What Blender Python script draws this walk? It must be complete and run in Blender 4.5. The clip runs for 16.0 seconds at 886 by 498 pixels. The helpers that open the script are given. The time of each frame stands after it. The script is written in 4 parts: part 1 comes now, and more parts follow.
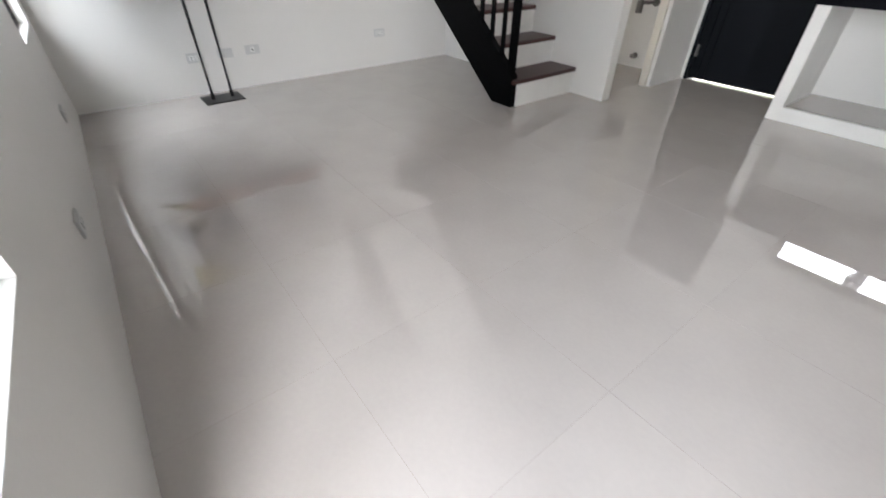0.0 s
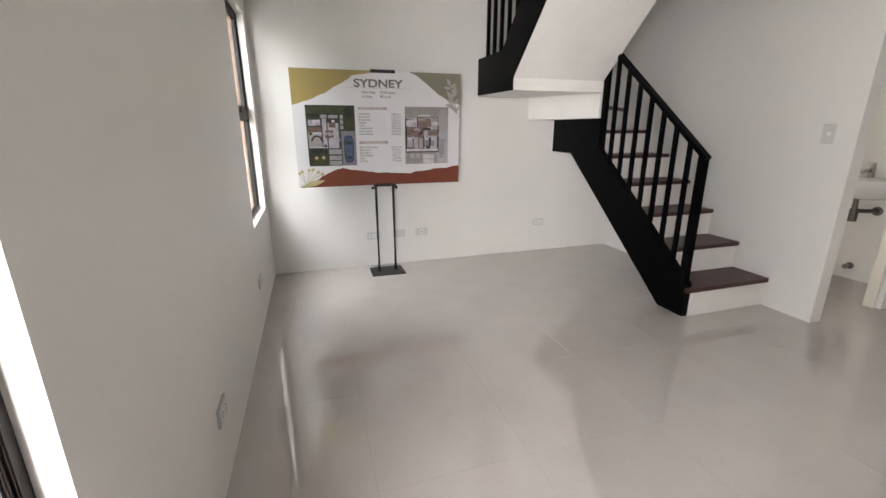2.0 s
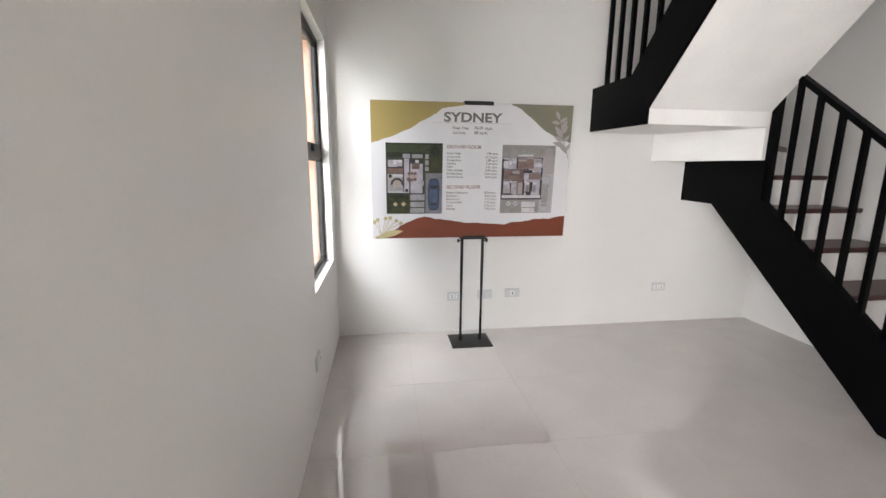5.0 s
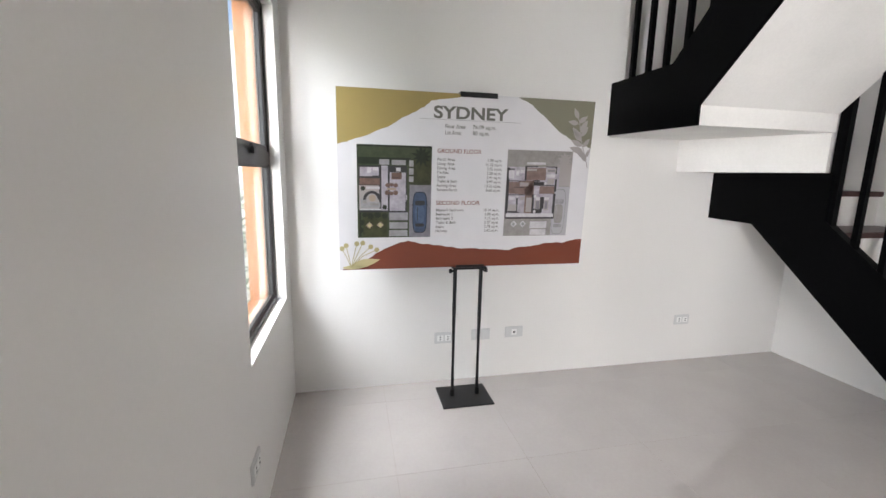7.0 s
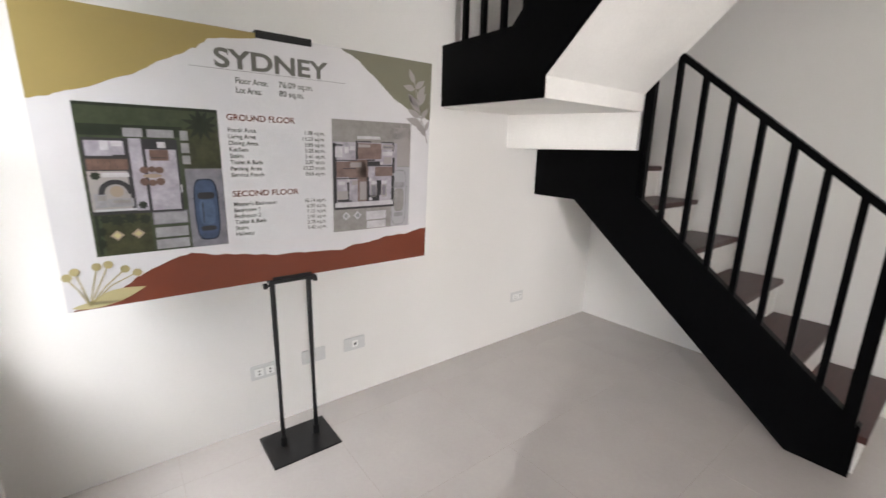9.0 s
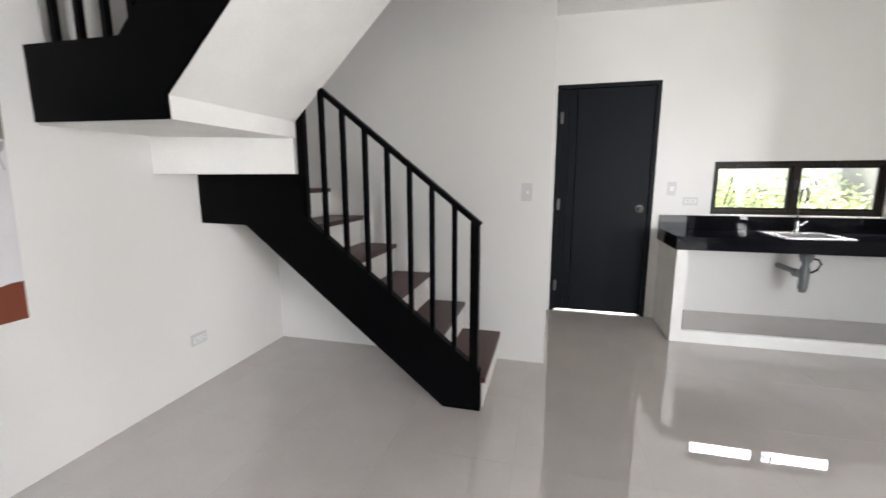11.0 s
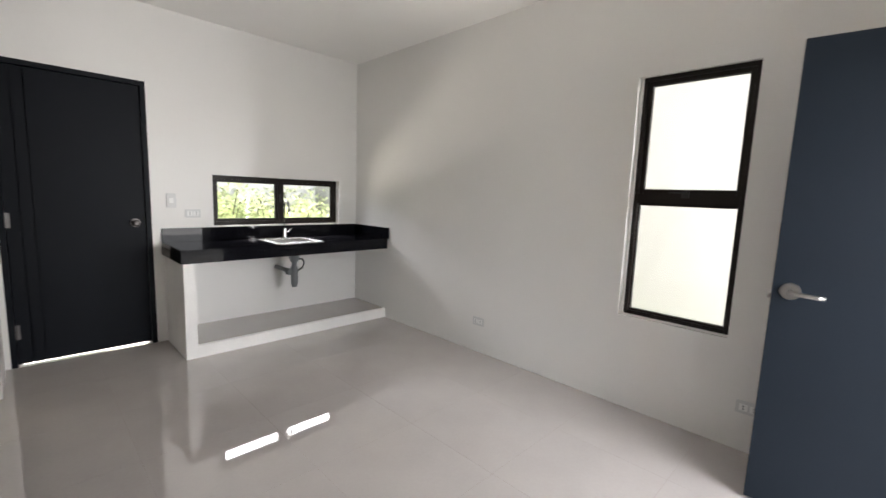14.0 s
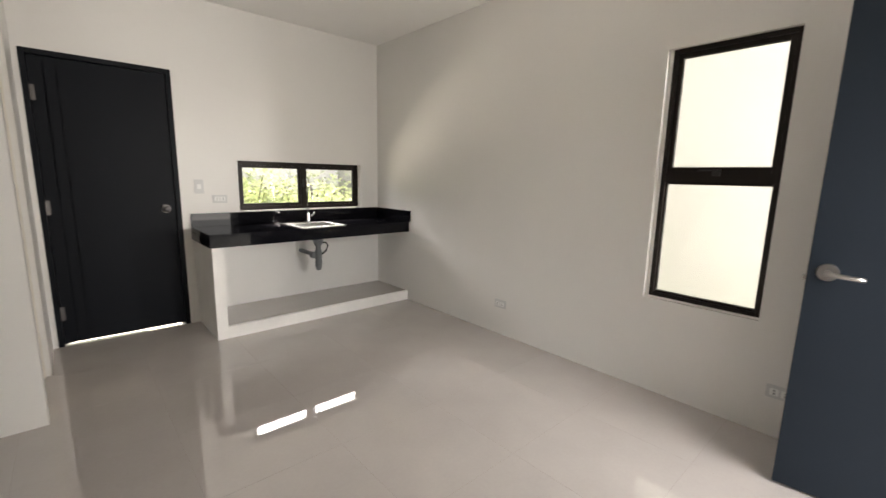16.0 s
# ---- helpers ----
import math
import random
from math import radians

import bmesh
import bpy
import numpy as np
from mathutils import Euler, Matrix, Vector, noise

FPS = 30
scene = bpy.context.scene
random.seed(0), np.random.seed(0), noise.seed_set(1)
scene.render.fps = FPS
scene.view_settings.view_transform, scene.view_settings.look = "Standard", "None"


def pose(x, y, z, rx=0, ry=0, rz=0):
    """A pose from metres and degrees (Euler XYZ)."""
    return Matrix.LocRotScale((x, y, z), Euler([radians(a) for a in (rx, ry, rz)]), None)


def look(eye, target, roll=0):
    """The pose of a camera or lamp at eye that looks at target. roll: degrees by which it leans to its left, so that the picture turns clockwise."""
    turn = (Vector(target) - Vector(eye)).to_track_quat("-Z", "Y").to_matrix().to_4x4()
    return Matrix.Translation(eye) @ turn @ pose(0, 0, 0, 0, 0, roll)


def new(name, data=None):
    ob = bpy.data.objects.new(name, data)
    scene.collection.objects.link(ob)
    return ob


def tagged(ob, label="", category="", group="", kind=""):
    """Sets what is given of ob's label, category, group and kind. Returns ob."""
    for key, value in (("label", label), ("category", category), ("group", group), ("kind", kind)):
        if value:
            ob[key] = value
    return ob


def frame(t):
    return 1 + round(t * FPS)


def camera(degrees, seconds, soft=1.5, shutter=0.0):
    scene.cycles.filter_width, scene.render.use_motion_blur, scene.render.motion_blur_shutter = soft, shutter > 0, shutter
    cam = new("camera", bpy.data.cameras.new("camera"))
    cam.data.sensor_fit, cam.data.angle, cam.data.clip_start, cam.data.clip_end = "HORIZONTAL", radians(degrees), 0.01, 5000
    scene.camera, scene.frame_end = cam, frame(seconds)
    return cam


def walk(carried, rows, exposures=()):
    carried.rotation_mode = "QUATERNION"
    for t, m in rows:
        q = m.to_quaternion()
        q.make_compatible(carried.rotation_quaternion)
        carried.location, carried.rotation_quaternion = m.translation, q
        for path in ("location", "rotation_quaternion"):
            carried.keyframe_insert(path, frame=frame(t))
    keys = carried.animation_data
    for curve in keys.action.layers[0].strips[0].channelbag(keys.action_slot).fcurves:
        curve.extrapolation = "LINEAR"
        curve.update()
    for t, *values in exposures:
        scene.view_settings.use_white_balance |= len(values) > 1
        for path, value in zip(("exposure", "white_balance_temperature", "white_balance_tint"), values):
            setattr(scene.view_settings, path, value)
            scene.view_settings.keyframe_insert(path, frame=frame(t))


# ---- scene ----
cam = camera(93.3, 16.0, shutter=0.3)
PATH = [
    (0, (4.006, 0.251, 1.063), (2.743, 1.237, -0.134), 0.6),
    (0.5, (3.915, 0.194, 1.108), (2.415, 1.082, 0.129), -0.3),
    (1, (3.82, 0.241, 1.143), (2.128, 0.97, 0.365), -0.4),
    (1.5, (3.751, 0.34, 1.194), (1.956, 0.945, 0.552), -0.2),
    (2, (3.731, 0.371, 1.211), (1.894, 0.942, 0.662), -0.1),
    (2.5, (3.669, 0.36, 1.22), (1.815, 0.919, 0.721), 0.1),
    (3, (3.646, 0.353, 1.226), (1.77, 0.87, 0.765), 0.4),
    (3.5, (3.605, 0.359, 1.22), (1.697, 0.789, 0.8), 0.4),
    (4, (3.376, 0.341, 1.222), (1.449, 0.701, 0.825), 0.5),
    (4.5, (3.183, 0.344, 1.232), (1.24, 0.618, 0.845), 0.4),
    (7, (2.352, 0.334, 1.257), (0.429, 0.758, 0.905), 1.1),
    (7.5, (2.178, 0.353, 1.238), (0.284, 0.879, 0.873), 0.6),
    (8, (1.991, 0.397, 1.242), (0.156, 1.079, 0.834), 0.6),
    (8.5, (1.923, 0.427, 1.244), (0.203, 1.349, 0.807), 0.7),
    (9, (1.868, 0.438, 1.275), (0.332, 1.635, 0.819), 1.2),
    (9.2, (1.88, 0.454, 1.266), (0.423, 1.75, 0.825), 1.1),
    (11.3, (2.123, 0.57, 1.279), (1.835, 2.524, 0.961), -0.1),
    (11.5, (2.155, 0.588, 1.261), (2.007, 2.56, 0.958), -0.1),
    (12, (2.214, 0.609, 1.269), (2.419, 2.579, 0.989), -0.1),
    (12.5, (2.189, 0.637, 1.283), (2.758, 2.536, 1.02), 0.3),
    (13, (2.204, 0.623, 1.297), (3.114, 2.385, 1.042), 0.9),
    (13.5, (2.214, 0.601, 1.31), (3.413, 2.182, 1.057), 1.5),
    (14, (2.234, 0.576, 1.305), (3.64, 1.976, 1.05), 2.1),
    (14.5, (2.248, 0.556, 1.3), (3.769, 1.828, 1.038), 2.3),
    (15, (2.248, 0.556, 1.297), (3.798, 1.788, 1.017), 2.2),
    (15.5, (2.248, 0.56, 1.297), (3.732, 1.865, 0.992), 1.8),
    (16, (2.25, 0.569, 1.302), (3.568, 2.034, 0.963), 1.2),
]
EXPOSURES = [(0.0, 1.05, 6400, 11), (0.5, 0.98, 6750, 13), (1.5, 1.1, 6850, 13), (3.0, 1.16, 6850, 14), (4.5, 1.38, 6700, 13), (7.0, 1.4, 6550, 13), (8.0, 1.4, 6550, 14), (8.5, 1.28, 6750, 15), (9.0, 1.38, 6800, 14), (11.4, 1.35, 6450, 12), (12.5, 1.24, 6400, 12),
             (13.5, 1.06, 6400, 12), (14.5, 0.95, 7050, 13), (16.0, 0.92, 7300, 13)]
walk(cam, [(t, look(*p)) for t, *p in PATH], EXPOSURES)

# ---- world, sun, large lights ----
world = bpy.data.worlds.new("sky")
scene.world = world
world.use_nodes = True
wn = world.node_tree.nodes
sky = wn.new("ShaderNodeTexSky")
sky.sky_type, sky.sun_disc = "NISHITA", False
sky.sun_elevation, sky.sun_rotation = radians(56), radians(-16)
world.node_tree.links.new(sky.outputs[0], wn["Background"].inputs[0])
wn["Background"].inputs[1].default_value = 0.15
sun = new("sun", bpy.data.lights.new("sun", "SUN"))
sun.data.energy, sun.data.angle, sun.data.color = 4.5, radians(0.5), (1.0, 0.95, 0.86)
sun.matrix_world = look((-1.541, 5.375, 8.29), (0, 0, 0))


def area_lamp(name, place, target, w, h, power, colour):
    d = bpy.data.lights.new(name, "AREA")
    d.shape, d.size, d.size_y, d.energy, d.color = "RECTANGLE", w, h, power, colour
    ob = new(name, d)
    ob.matrix_world = look(place, target)
    return ob


DAY = (0.97, 0.98, 1.0)
COOL = (0.91, 0.955, 1.0)
WARM = (1.0, 0.95, 0.86)
# Daylight lamps: unseen panels outside the openings, standing in for sky light.
area_lamp("window_daylight", (1.45, -0.5, 1.9), (1.45, 0.0, 1.8), 1.5, 2.6, 24, COOL)
area_lamp("sky_daylight", (0.6, -1.2, 3.1), (0.9, 0.6, 0.6), 2.4, 1.6, 98, COOL)
area_lamp("front_daylight", (3.7, -1.9, 2.9), (3.8, 0.6, 0.4), 3.6, 1.8, 104, COOL)
area_lamp("entrance_daylight", (4.2, -1.2, 1.2), (4.1, 2.2, 1.8), 1.5, 1.8, 50, DAY)
# Added fill imitating bounce off the neighbour wall, for west wall and stairs.
area_lamp("side_bounce_fill", (6.3, -1.0, 1.3), (0.0, 1.7, 1.1), 1.5, 2.2, 270, DAY)
area_lamp("rear_daylight", (4.4, 6.3, 2.5), (4.4, 4.2, 1.2), 3.8, 1.5, 165, DAY)
# Added low fill imitating garden bounce, lifts the kitchen ceiling.
area_lamp("garden_bounce_fill", (4.0, 6.2, 0.3), (4.0, 4.5, 1.3), 2.4, 0.7, 55, WARM)
# Added warm fill that brightens the bathroom through its added window.
area_lamp("bathroom_fill", (0.95, 5.15, 1.95), (1.0, 4.2, 1.3), 0.9, 0.9, 22, WARM)


# ---- materials ----
def material(name, colour, rough=0.5, metal=0.0, vary=0.06, scale=3.0, fine=0.0, fine_scale=90.0,
             bump=0.0, bump_scale=40.0, gloss=0.5, wave=0.0, wave_scale=2.0, stretch=(1, 1, 1), random=0.0):
    m = bpy.data.materials.new(name)
    m.use_nodes = True
    n, l = m.node_tree.nodes, m.node_tree.links
    b = n["Principled BSDF"]
    b.inputs["Roughness"].default_value = rough
    b.inputs["Metallic"].default_value = metal
    b.inputs["Specular IOR Level"].default_value = gloss
    co = n.new("ShaderNodeTexCoord")
    mp = n.new("ShaderNodeMapping")
    mp.inputs["Scale"].default_value = stretch
    l.new(co.outputs["Object"], mp.inputs[0])
    t = n.new("ShaderNodeTexNoise")
    t.inputs["Scale"].default_value, t.inputs["Detail"].default_value = scale, 5
    l.new(mp.outputs[0], t.inputs[0])
    r = n.new("ShaderNodeMapRange")
    r.inputs["To Min"].default_value, r.inputs["To Max"].default_value = 1 - vary, 1 + vary
    r.inputs["From Min"].default_value, r.inputs["From Max"].default_value = 0.3, 0.7
    l.new(t.outputs[0], r.inputs[0])
    last = r.outputs[0]
    if fine:
        t2 = n.new("ShaderNodeTexNoise")
        t2.inputs["Scale"].default_value, t2.inputs["Detail"].default_value = fine_scale, 3
        l.new(mp.outputs[0], t2.inputs[0])
        r2 = n.new("ShaderNodeMapRange")
        r2.inputs["To Min"].default_value, r2.inputs["To Max"].default_value = 1 - fine, 1 + fine
        r2.inputs["From Min"].default_value, r2.inputs["From Max"].default_value = 0.3, 0.7
        l.new(t2.outputs[0], r2.inputs[0])
        mu = n.new("ShaderNodeMath")
        mu.operation = "MULTIPLY"
        l.new(last, mu.inputs[0])
        l.new(r2.outputs[0], mu.inputs[1])
        last = mu.outputs[0]
    if random:
        oi = n.new("ShaderNodeObjectInfo")
        r3 = n.new("ShaderNodeMapRange")
        r3.inputs["To Min"].default_value, r3.inputs["To Max"].default_value = 1 - random, 1 + random
        l.new(oi.outputs["Random"], r3.inputs[0])
        mu = n.new("ShaderNodeMath")
        mu.operation = "MULTIPLY"
        l.new(last, mu.inputs[0])
        l.new(r3.outputs[0], mu.inputs[1])
        last = mu.outputs[0]
    c = n.new("ShaderNodeVectorMath")
    c.operation = "SCALE"
    c.inputs[0].default_value = colour
    l.new(last, c.inputs["Scale"])
    l.new(c.outputs[0], b.inputs["Base Color"])
    if bump or wave:
        prev = None
        for amount, sc in ((wave, wave_scale), (bump, bump_scale)):
            if not amount:
                continue
            t3 = n.new("ShaderNodeTexNoise")
            t3.inputs["Scale"].default_value, t3.inputs["Detail"].default_value = sc, 2
            l.new(co.outputs["Object"], t3.inputs[0])
            bp = n.new("ShaderNodeBump")
            bp.inputs["Strength"].default_value, bp.inputs["Distance"].default_value = 1.0, amount
            l.new(t3.outputs[0], bp.inputs["Height"])
            if prev:
                l.new(prev.outputs[0], bp.inputs["Normal"])
            prev = bp
        l.new(prev.outputs[0], b.inputs["Normal"])
    return m


WALL = material("white_wall_paint", (0.785, 0.77, 0.742), 0.34, vary=0.02, scale=1.3, fine=0.008, bump=0.0002, bump_scale=120, gloss=0.35, wave=0.004, wave_scale=2.2)
CEIL = material("ceiling_paint", (0.86, 0.845, 0.82), 0.5, vary=0.015, scale=1.5, bump=0.0002, bump_scale=90, wave=0.003, wave_scale=1.6, gloss=0.3)
CONCRETE_WHITE = material("painted_concrete", (0.8, 0.785, 0.755), 0.5, vary=0.04, scale=4, fine=0.02, bump=0.0006, bump_scale=50, gloss=0.3)
TILE = material("polished_floor_tile", (0.498, 0.46, 0.434), 0.0, vary=0.035, scale=3.5, fine=0.015, fine_scale=60, gloss=1.0, random=0.012)
TILE.node_tree.nodes["Principled BSDF"].inputs["IOR"].default_value = 1.75
GROUT = material("tile_grout", (0.3, 0.27, 0.245), 0.6, vary=0.1, scale=20)
BLACK = material("black_painted_steel", (0.0015, 0.0015, 0.0018), 0.4, vary=0.2, scale=6, fine=0.08, bump=0.0003, bump_scale=70, gloss=0.05)
STAND = material("black_powder_coat", (0.005, 0.005, 0.0055), 0.45, vary=0.1, scale=9, bump=0.0001, bump_scale=400)
FRAME = material("dark_bronze_aluminium", (0.015, 0.0105, 0.009), 0.4, vary=0.08, scale=8, gloss=0.2)
DOOR = material("slate_blue_door_paint", (0.0145, 0.0205, 0.029), 0.5, vary=0.05, scale=3, fine=0.03, bump=0.0002, bump_scale=150, gloss=0.15)
DOORB = material("charcoal_door_paint", (0.007, 0.0085, 0.0115), 0.5, vary=0.06, scale=3, fine=0.03, bump=0.0002, bump_scale=150, gloss=0.12)
WOOD = material("red_brown_stained_wood", (0.05, 0.014, 0.012), 0.38, vary=0.25, scale=6, fine=0.15, fine_scale=30, stretch=(12, 1, 1), bump=0.0003, bump_scale=60)
GRANITE = material("black_granite", (0.006, 0.006, 0.008), 0.025, vary=0.3, scale=60, fine=0.3, fine_scale=260, gloss=0.16)
STEEL = material("brushed_stainless_steel", (0.6, 0.59, 0.57), 0.27, metal=1.0, vary=0.05, scale=20, stretch=(1, 30, 1))
CHROME = material("chrome", (0.5, 0.5, 0.5), 0.12, metal=1.0, vary=0.02, scale=10)
PIPE = material("grey_plastic_pipe", (0.16, 0.17, 0.175), 0.4, vary=0.08, scale=12)
PLASTIC = material("grey_white_plastic", (0.62, 0.62, 0.61), 0.35, vary=0.01, scale=10)
MODULE = material("white_plastic", (0.82, 0.82, 0.8), 0.3, vary=0.01, scale=10)
SATIN = material("satin_nickel", (0.4, 0.385, 0.37), 0.28, metal=1.0, vary=0.04)
DULL = material("dull_satin_metal", (0.18, 0.17, 0.165), 0.4, metal=1.0, vary=0.05)
SLOT = material("dark_slot", (0.02, 0.02, 0.02), 0.6, vary=0.05)
CERAMIC = material("white_ceramic", (0.8, 0.8, 0.78), 0.08, vary=0.01, scale=4)
JAMB = material("cream_door_jamb_paint", (0.74, 0.7, 0.62), 0.4, vary=0.03, scale=5, gloss=0.4)
ORANGE = material("orange_exterior_paint", (0.36, 0.138, 0.036), 0.7, vary=0.04, scale=5, fine=0.03, bump=0.0008, bump_scale=60)
CREAM = material("cream_render", (0.45, 0.442, 0.418), 0.8, vary=0.03, scale=0.6, fine=0.01)
GREYWALL = material("grey_blockwork", (0.78, 0.77, 0.8), 0.85, vary=0.12, scale=3, fine=0.08, bump=0.002, bump_scale=30)
WHITEWALL = material("white_render", (0.8, 0.8, 0.78), 0.8, vary=0.04, scale=2, fine=0.03, bump=0.001, bump_scale=30)
GRASS = material("grass_ground", (0.07, 0.11, 0.03), 0.9, vary=0.35, scale=5, fine=0.3, fine_scale=50, bump=0.01, bump_scale=40)
PAVE = material("concrete_porch", (0.4, 0.39, 0.36), 0.8, vary=0.1, scale=3, fine=0.06, bump=0.001, bump_scale=40)
BARK = material("green_stem", (0.12, 0.13, 0.06), 0.7, vary=0.2, scale=20)


def leaf_material(name, colour, through_amount=0.35):
    m = bpy.data.materials.new(name)
    m.use_nodes = True
    n, l = m.node_tree.nodes, m.node_tree.links
    b, out = n["Principled BSDF"], n["Material Output"]
    geo = n.new("ShaderNodeNewGeometry")
    hue = n.new("ShaderNodeHueSaturation")
    r = n.new("ShaderNodeMapRange")
    r.inputs["To Min"].default_value, r.inputs["To Max"].default_value = 0.6, 1.5
    l.new(geo.outputs["Random Per Island"], r.inputs[0])
    hue.inputs["Color"].default_value = (*colour, 1)
    l.new(r.outputs[0], hue.inputs["Value"])
    l.new(hue.outputs[0], b.inputs["Base Color"])
    b.inputs["Roughness"].default_value = 0.45
    tr = n.new("ShaderNodeBsdfTranslucent")
    l.new(hue.outputs[0], tr.inputs[0])
    mix = n.new("ShaderNodeMixShader")
    mix.inputs[0].default_value = through_amount
    l.new(b.outputs[0], mix.inputs[1])
    l.new(tr.outputs[0], mix.inputs[2])
    l.new(mix.outputs[0], out.inputs[0])
    return m


LEAF = leaf_material("bright_green_leaf", (0.17, 0.24, 0.05), 0.5)
LEAF_PALE = leaf_material("pale_lime_leaf", (0.68, 0.74, 0.45), 0.7)
LEAF_DARK = leaf_material("dark_green_leaf", (0.028, 0.066, 0.034), 0.3)


def glass_material():
    m = bpy.data.materials.new("window_glass")
    m.use_nodes = True
    n, l = m.node_tree.nodes, m.node_tree.links
    b, out = n["Principled BSDF"], n["Material Output"]
    b.inputs["Base Color"].default_value = (0.9, 0.95, 0.93, 1)
    b.inputs["Roughness"].default_value = 0.02
    b.inputs["Metallic"].default_value = 1.0
    tr = n.new("ShaderNodeBsdfTransparent")
    tr.inputs[0].default_value = (0.95, 0.955, 0.95, 1)
    lw = n.new("ShaderNodeLayerWeight")
    lw.inputs["Blend"].default_value = 0.5
    pw = n.new("ShaderNodeMath")
    pw.operation = "POWER"
    pw.inputs[1].default_value = 5
    l.new(lw.outputs["Facing"], pw.inputs[0])
    fr = n.new("ShaderNodeMapRange")
    fr.inputs["To Min"].default_value, fr.inputs["To Max"].default_value = 0.015, 0.9
    l.new(pw.outputs[0], fr.inputs[0])
    mix = n.new("ShaderNodeMixShader")
    l.new(fr.outputs[0], mix.inputs[0])
    l.new(tr.outputs[0], mix.inputs[1])
    l.new(b.outputs[0], mix.inputs[2])
    l.new(mix.outputs[0], out.inputs[0])
    return m


GLASS = glass_material()


def ink(name, colour, vary=0.02):
    return material("print_" + name, colour, 0.3, vary=vary, scale=8 if vary < 0.1 else 28, fine=vary * 0.4, gloss=0.4)


# ---- mesh helpers ----
def box(bm, x0, x1, y0, y1, z0, z1, bevel=0.0):
    m = Matrix.Translation(((x0 + x1) / 2, (y0 + y1) / 2, (z0 + z1) / 2)) @ Matrix.Diagonal((x1 - x0, y1 - y0, z1 - z0, 1))
    r = bmesh.ops.create_cube(bm, size=1, matrix=m)
    if bevel:
        es = list({e for v in r["verts"] for e in v.link_edges})
        bmesh.ops.bevel(bm, geom=es, offset=bevel, segments=2, affect="EDGES")
    return bm


def cyl(bm, a, b, r, n=16, r2=None):
    a, b = Vector(a), Vector(b)
    d = b - a
    m = Matrix.Translation((a + b) / 2) @ d.to_track_quat("Z", "Y").to_matrix().to_4x4()
    bmesh.ops.create_cone(bm, cap_ends=True, segments=n, radius1=r, radius2=r if r2 is None else r2, depth=d.length, matrix=m)
    return bm


def beam(bm, a, b, w, h, up=(0, 0, 1)):
    """A square bar from a to b, w wide across and h high."""
    a, b = Vector(a), Vector(b)
    d = (b - a).normalized()
    side = d.cross(Vector(up)).normalized()
    if side.length < 0.5:
        side = Vector((1, 0, 0))
    u = side.cross(d)
    m = Matrix((( *side,), (*u,), (*d,))).transposed().to_4x4()
    m = Matrix.Translation((a + b) / 2) @ m @ Matrix.Diagonal((w, h, (b - a).length, 1))
    bmesh.ops.create_cube(bm, size=1, matrix=m)
    return bm


def prism(bm, pts, axis, a, b):
    """A polygon given in the two other axes, in their order, drawn out from a to b along the axis."""
    def put(p, v):
        return {"x": (v, p[0], p[1]), "y": (p[0], v, p[1]), "z": (p[0], p[1], v)}[axis]
    f1 = [bm.verts.new(put(p, a)) for p in pts]
    f2 = [bm.verts.new(put(p, b)) for p in pts]
    faces = [bm.faces.new(f1), bm.faces.new(f2[::-1])]
    for i in range(len(pts)):
        j = (i + 1) % len(pts)
        faces.append(bm.faces.new((f1[j], f1[i], f2[i], f2[j])))
    bmesh.ops.recalc_face_normals(bm, faces=faces)
    return bm


def tube(bm, pts, r, n=10):
    pts = [Vector(p) for p in pts]
    rings = []
    for i, p in enumerate(pts):
        d = (pts[min(i + 1, len(pts) - 1)] - pts[max(i - 1, 0)]).normalized()
        q = d.to_track_quat("Z", "Y")
        rings.append([bm.verts.new(p + q @ Vector((r * math.cos(2 * math.pi * k / n), r * math.sin(2 * math.pi * k / n), 0))) for k in range(n)])
    for a, b in zip(rings, rings[1:]):
        for k in range(n):
            f = bm.faces.new((a[k], a[(k + 1) % n], b[(k + 1) % n], b[k]))
            f.smooth = True
    bm.faces.new(rings[0][::-1])
    bm.faces.new(rings[-1])
    return bm


def arc(cx, cy, cz, r, a0, a1, plane="yz", n=10):
    out = []
    for k in range(n + 1):
        a = radians(a0 + (a1 - a0) * k / n)
        c, s = r * math.cos(a), r * math.sin(a)
        out.append({"yz": (cx, cy + c, cz + s), "xz": (cx + c, cy, cz + s), "xy": (cx + c, cy + s, cz)}[plane])
    return out


def mesh_of(name, bm):
    me = bpy.data.meshes.new(name)
    bm.to_mesh(me)
    bm.free()
    return me


def part(name, bm, mat, parent=None, label=""):
    ob = new(name, mesh_of(name, bm))
    ob.data.materials.append(mat)
    if parent:
        ob.parent = parent
        ob.matrix_parent_inverse = parent.matrix_basis.inverted()
    return tagged(ob, label)


def thing(name, place, label, category, group=""):
    """An Empty at the base of a thing."""
    ob = new(name)
    ob.empty_display_size = 0.1
    ob.matrix_basis = place if isinstance(place, Matrix) else Matrix.Translation(place)
    return tagged(ob, label, category, group)


def structure(name, bm, mat, label, category=""):
    ob = part(name, bm, mat, None, label)
    return tagged(ob, "", category or "wall", kind="structure")


def B():
    return bmesh.new()


# ---- measures of the place ----
XE, YN, ZC, ZU, TH, TS = 4.88, 4.62, 2.67, 5.3, 0.13, 0.087
XS, YS0, YS1 = 2.07, 3.377, 3.472
W2 = (0.165, 0.952, 0.615, 2.0)
W1 = (3.097, 3.58, 0.575, 2.0)
DE = (3.68, 4.585, 0.0, 2.02)
WE = (1.018, 1.592, 0.604, 2.04)
WEH = (1.018, 1.612, 0.592, 2.04)
WK = (3.412, 4.665, 0.962, 1.41)
DB = (2.10, 2.955, 0.0, 2.092)
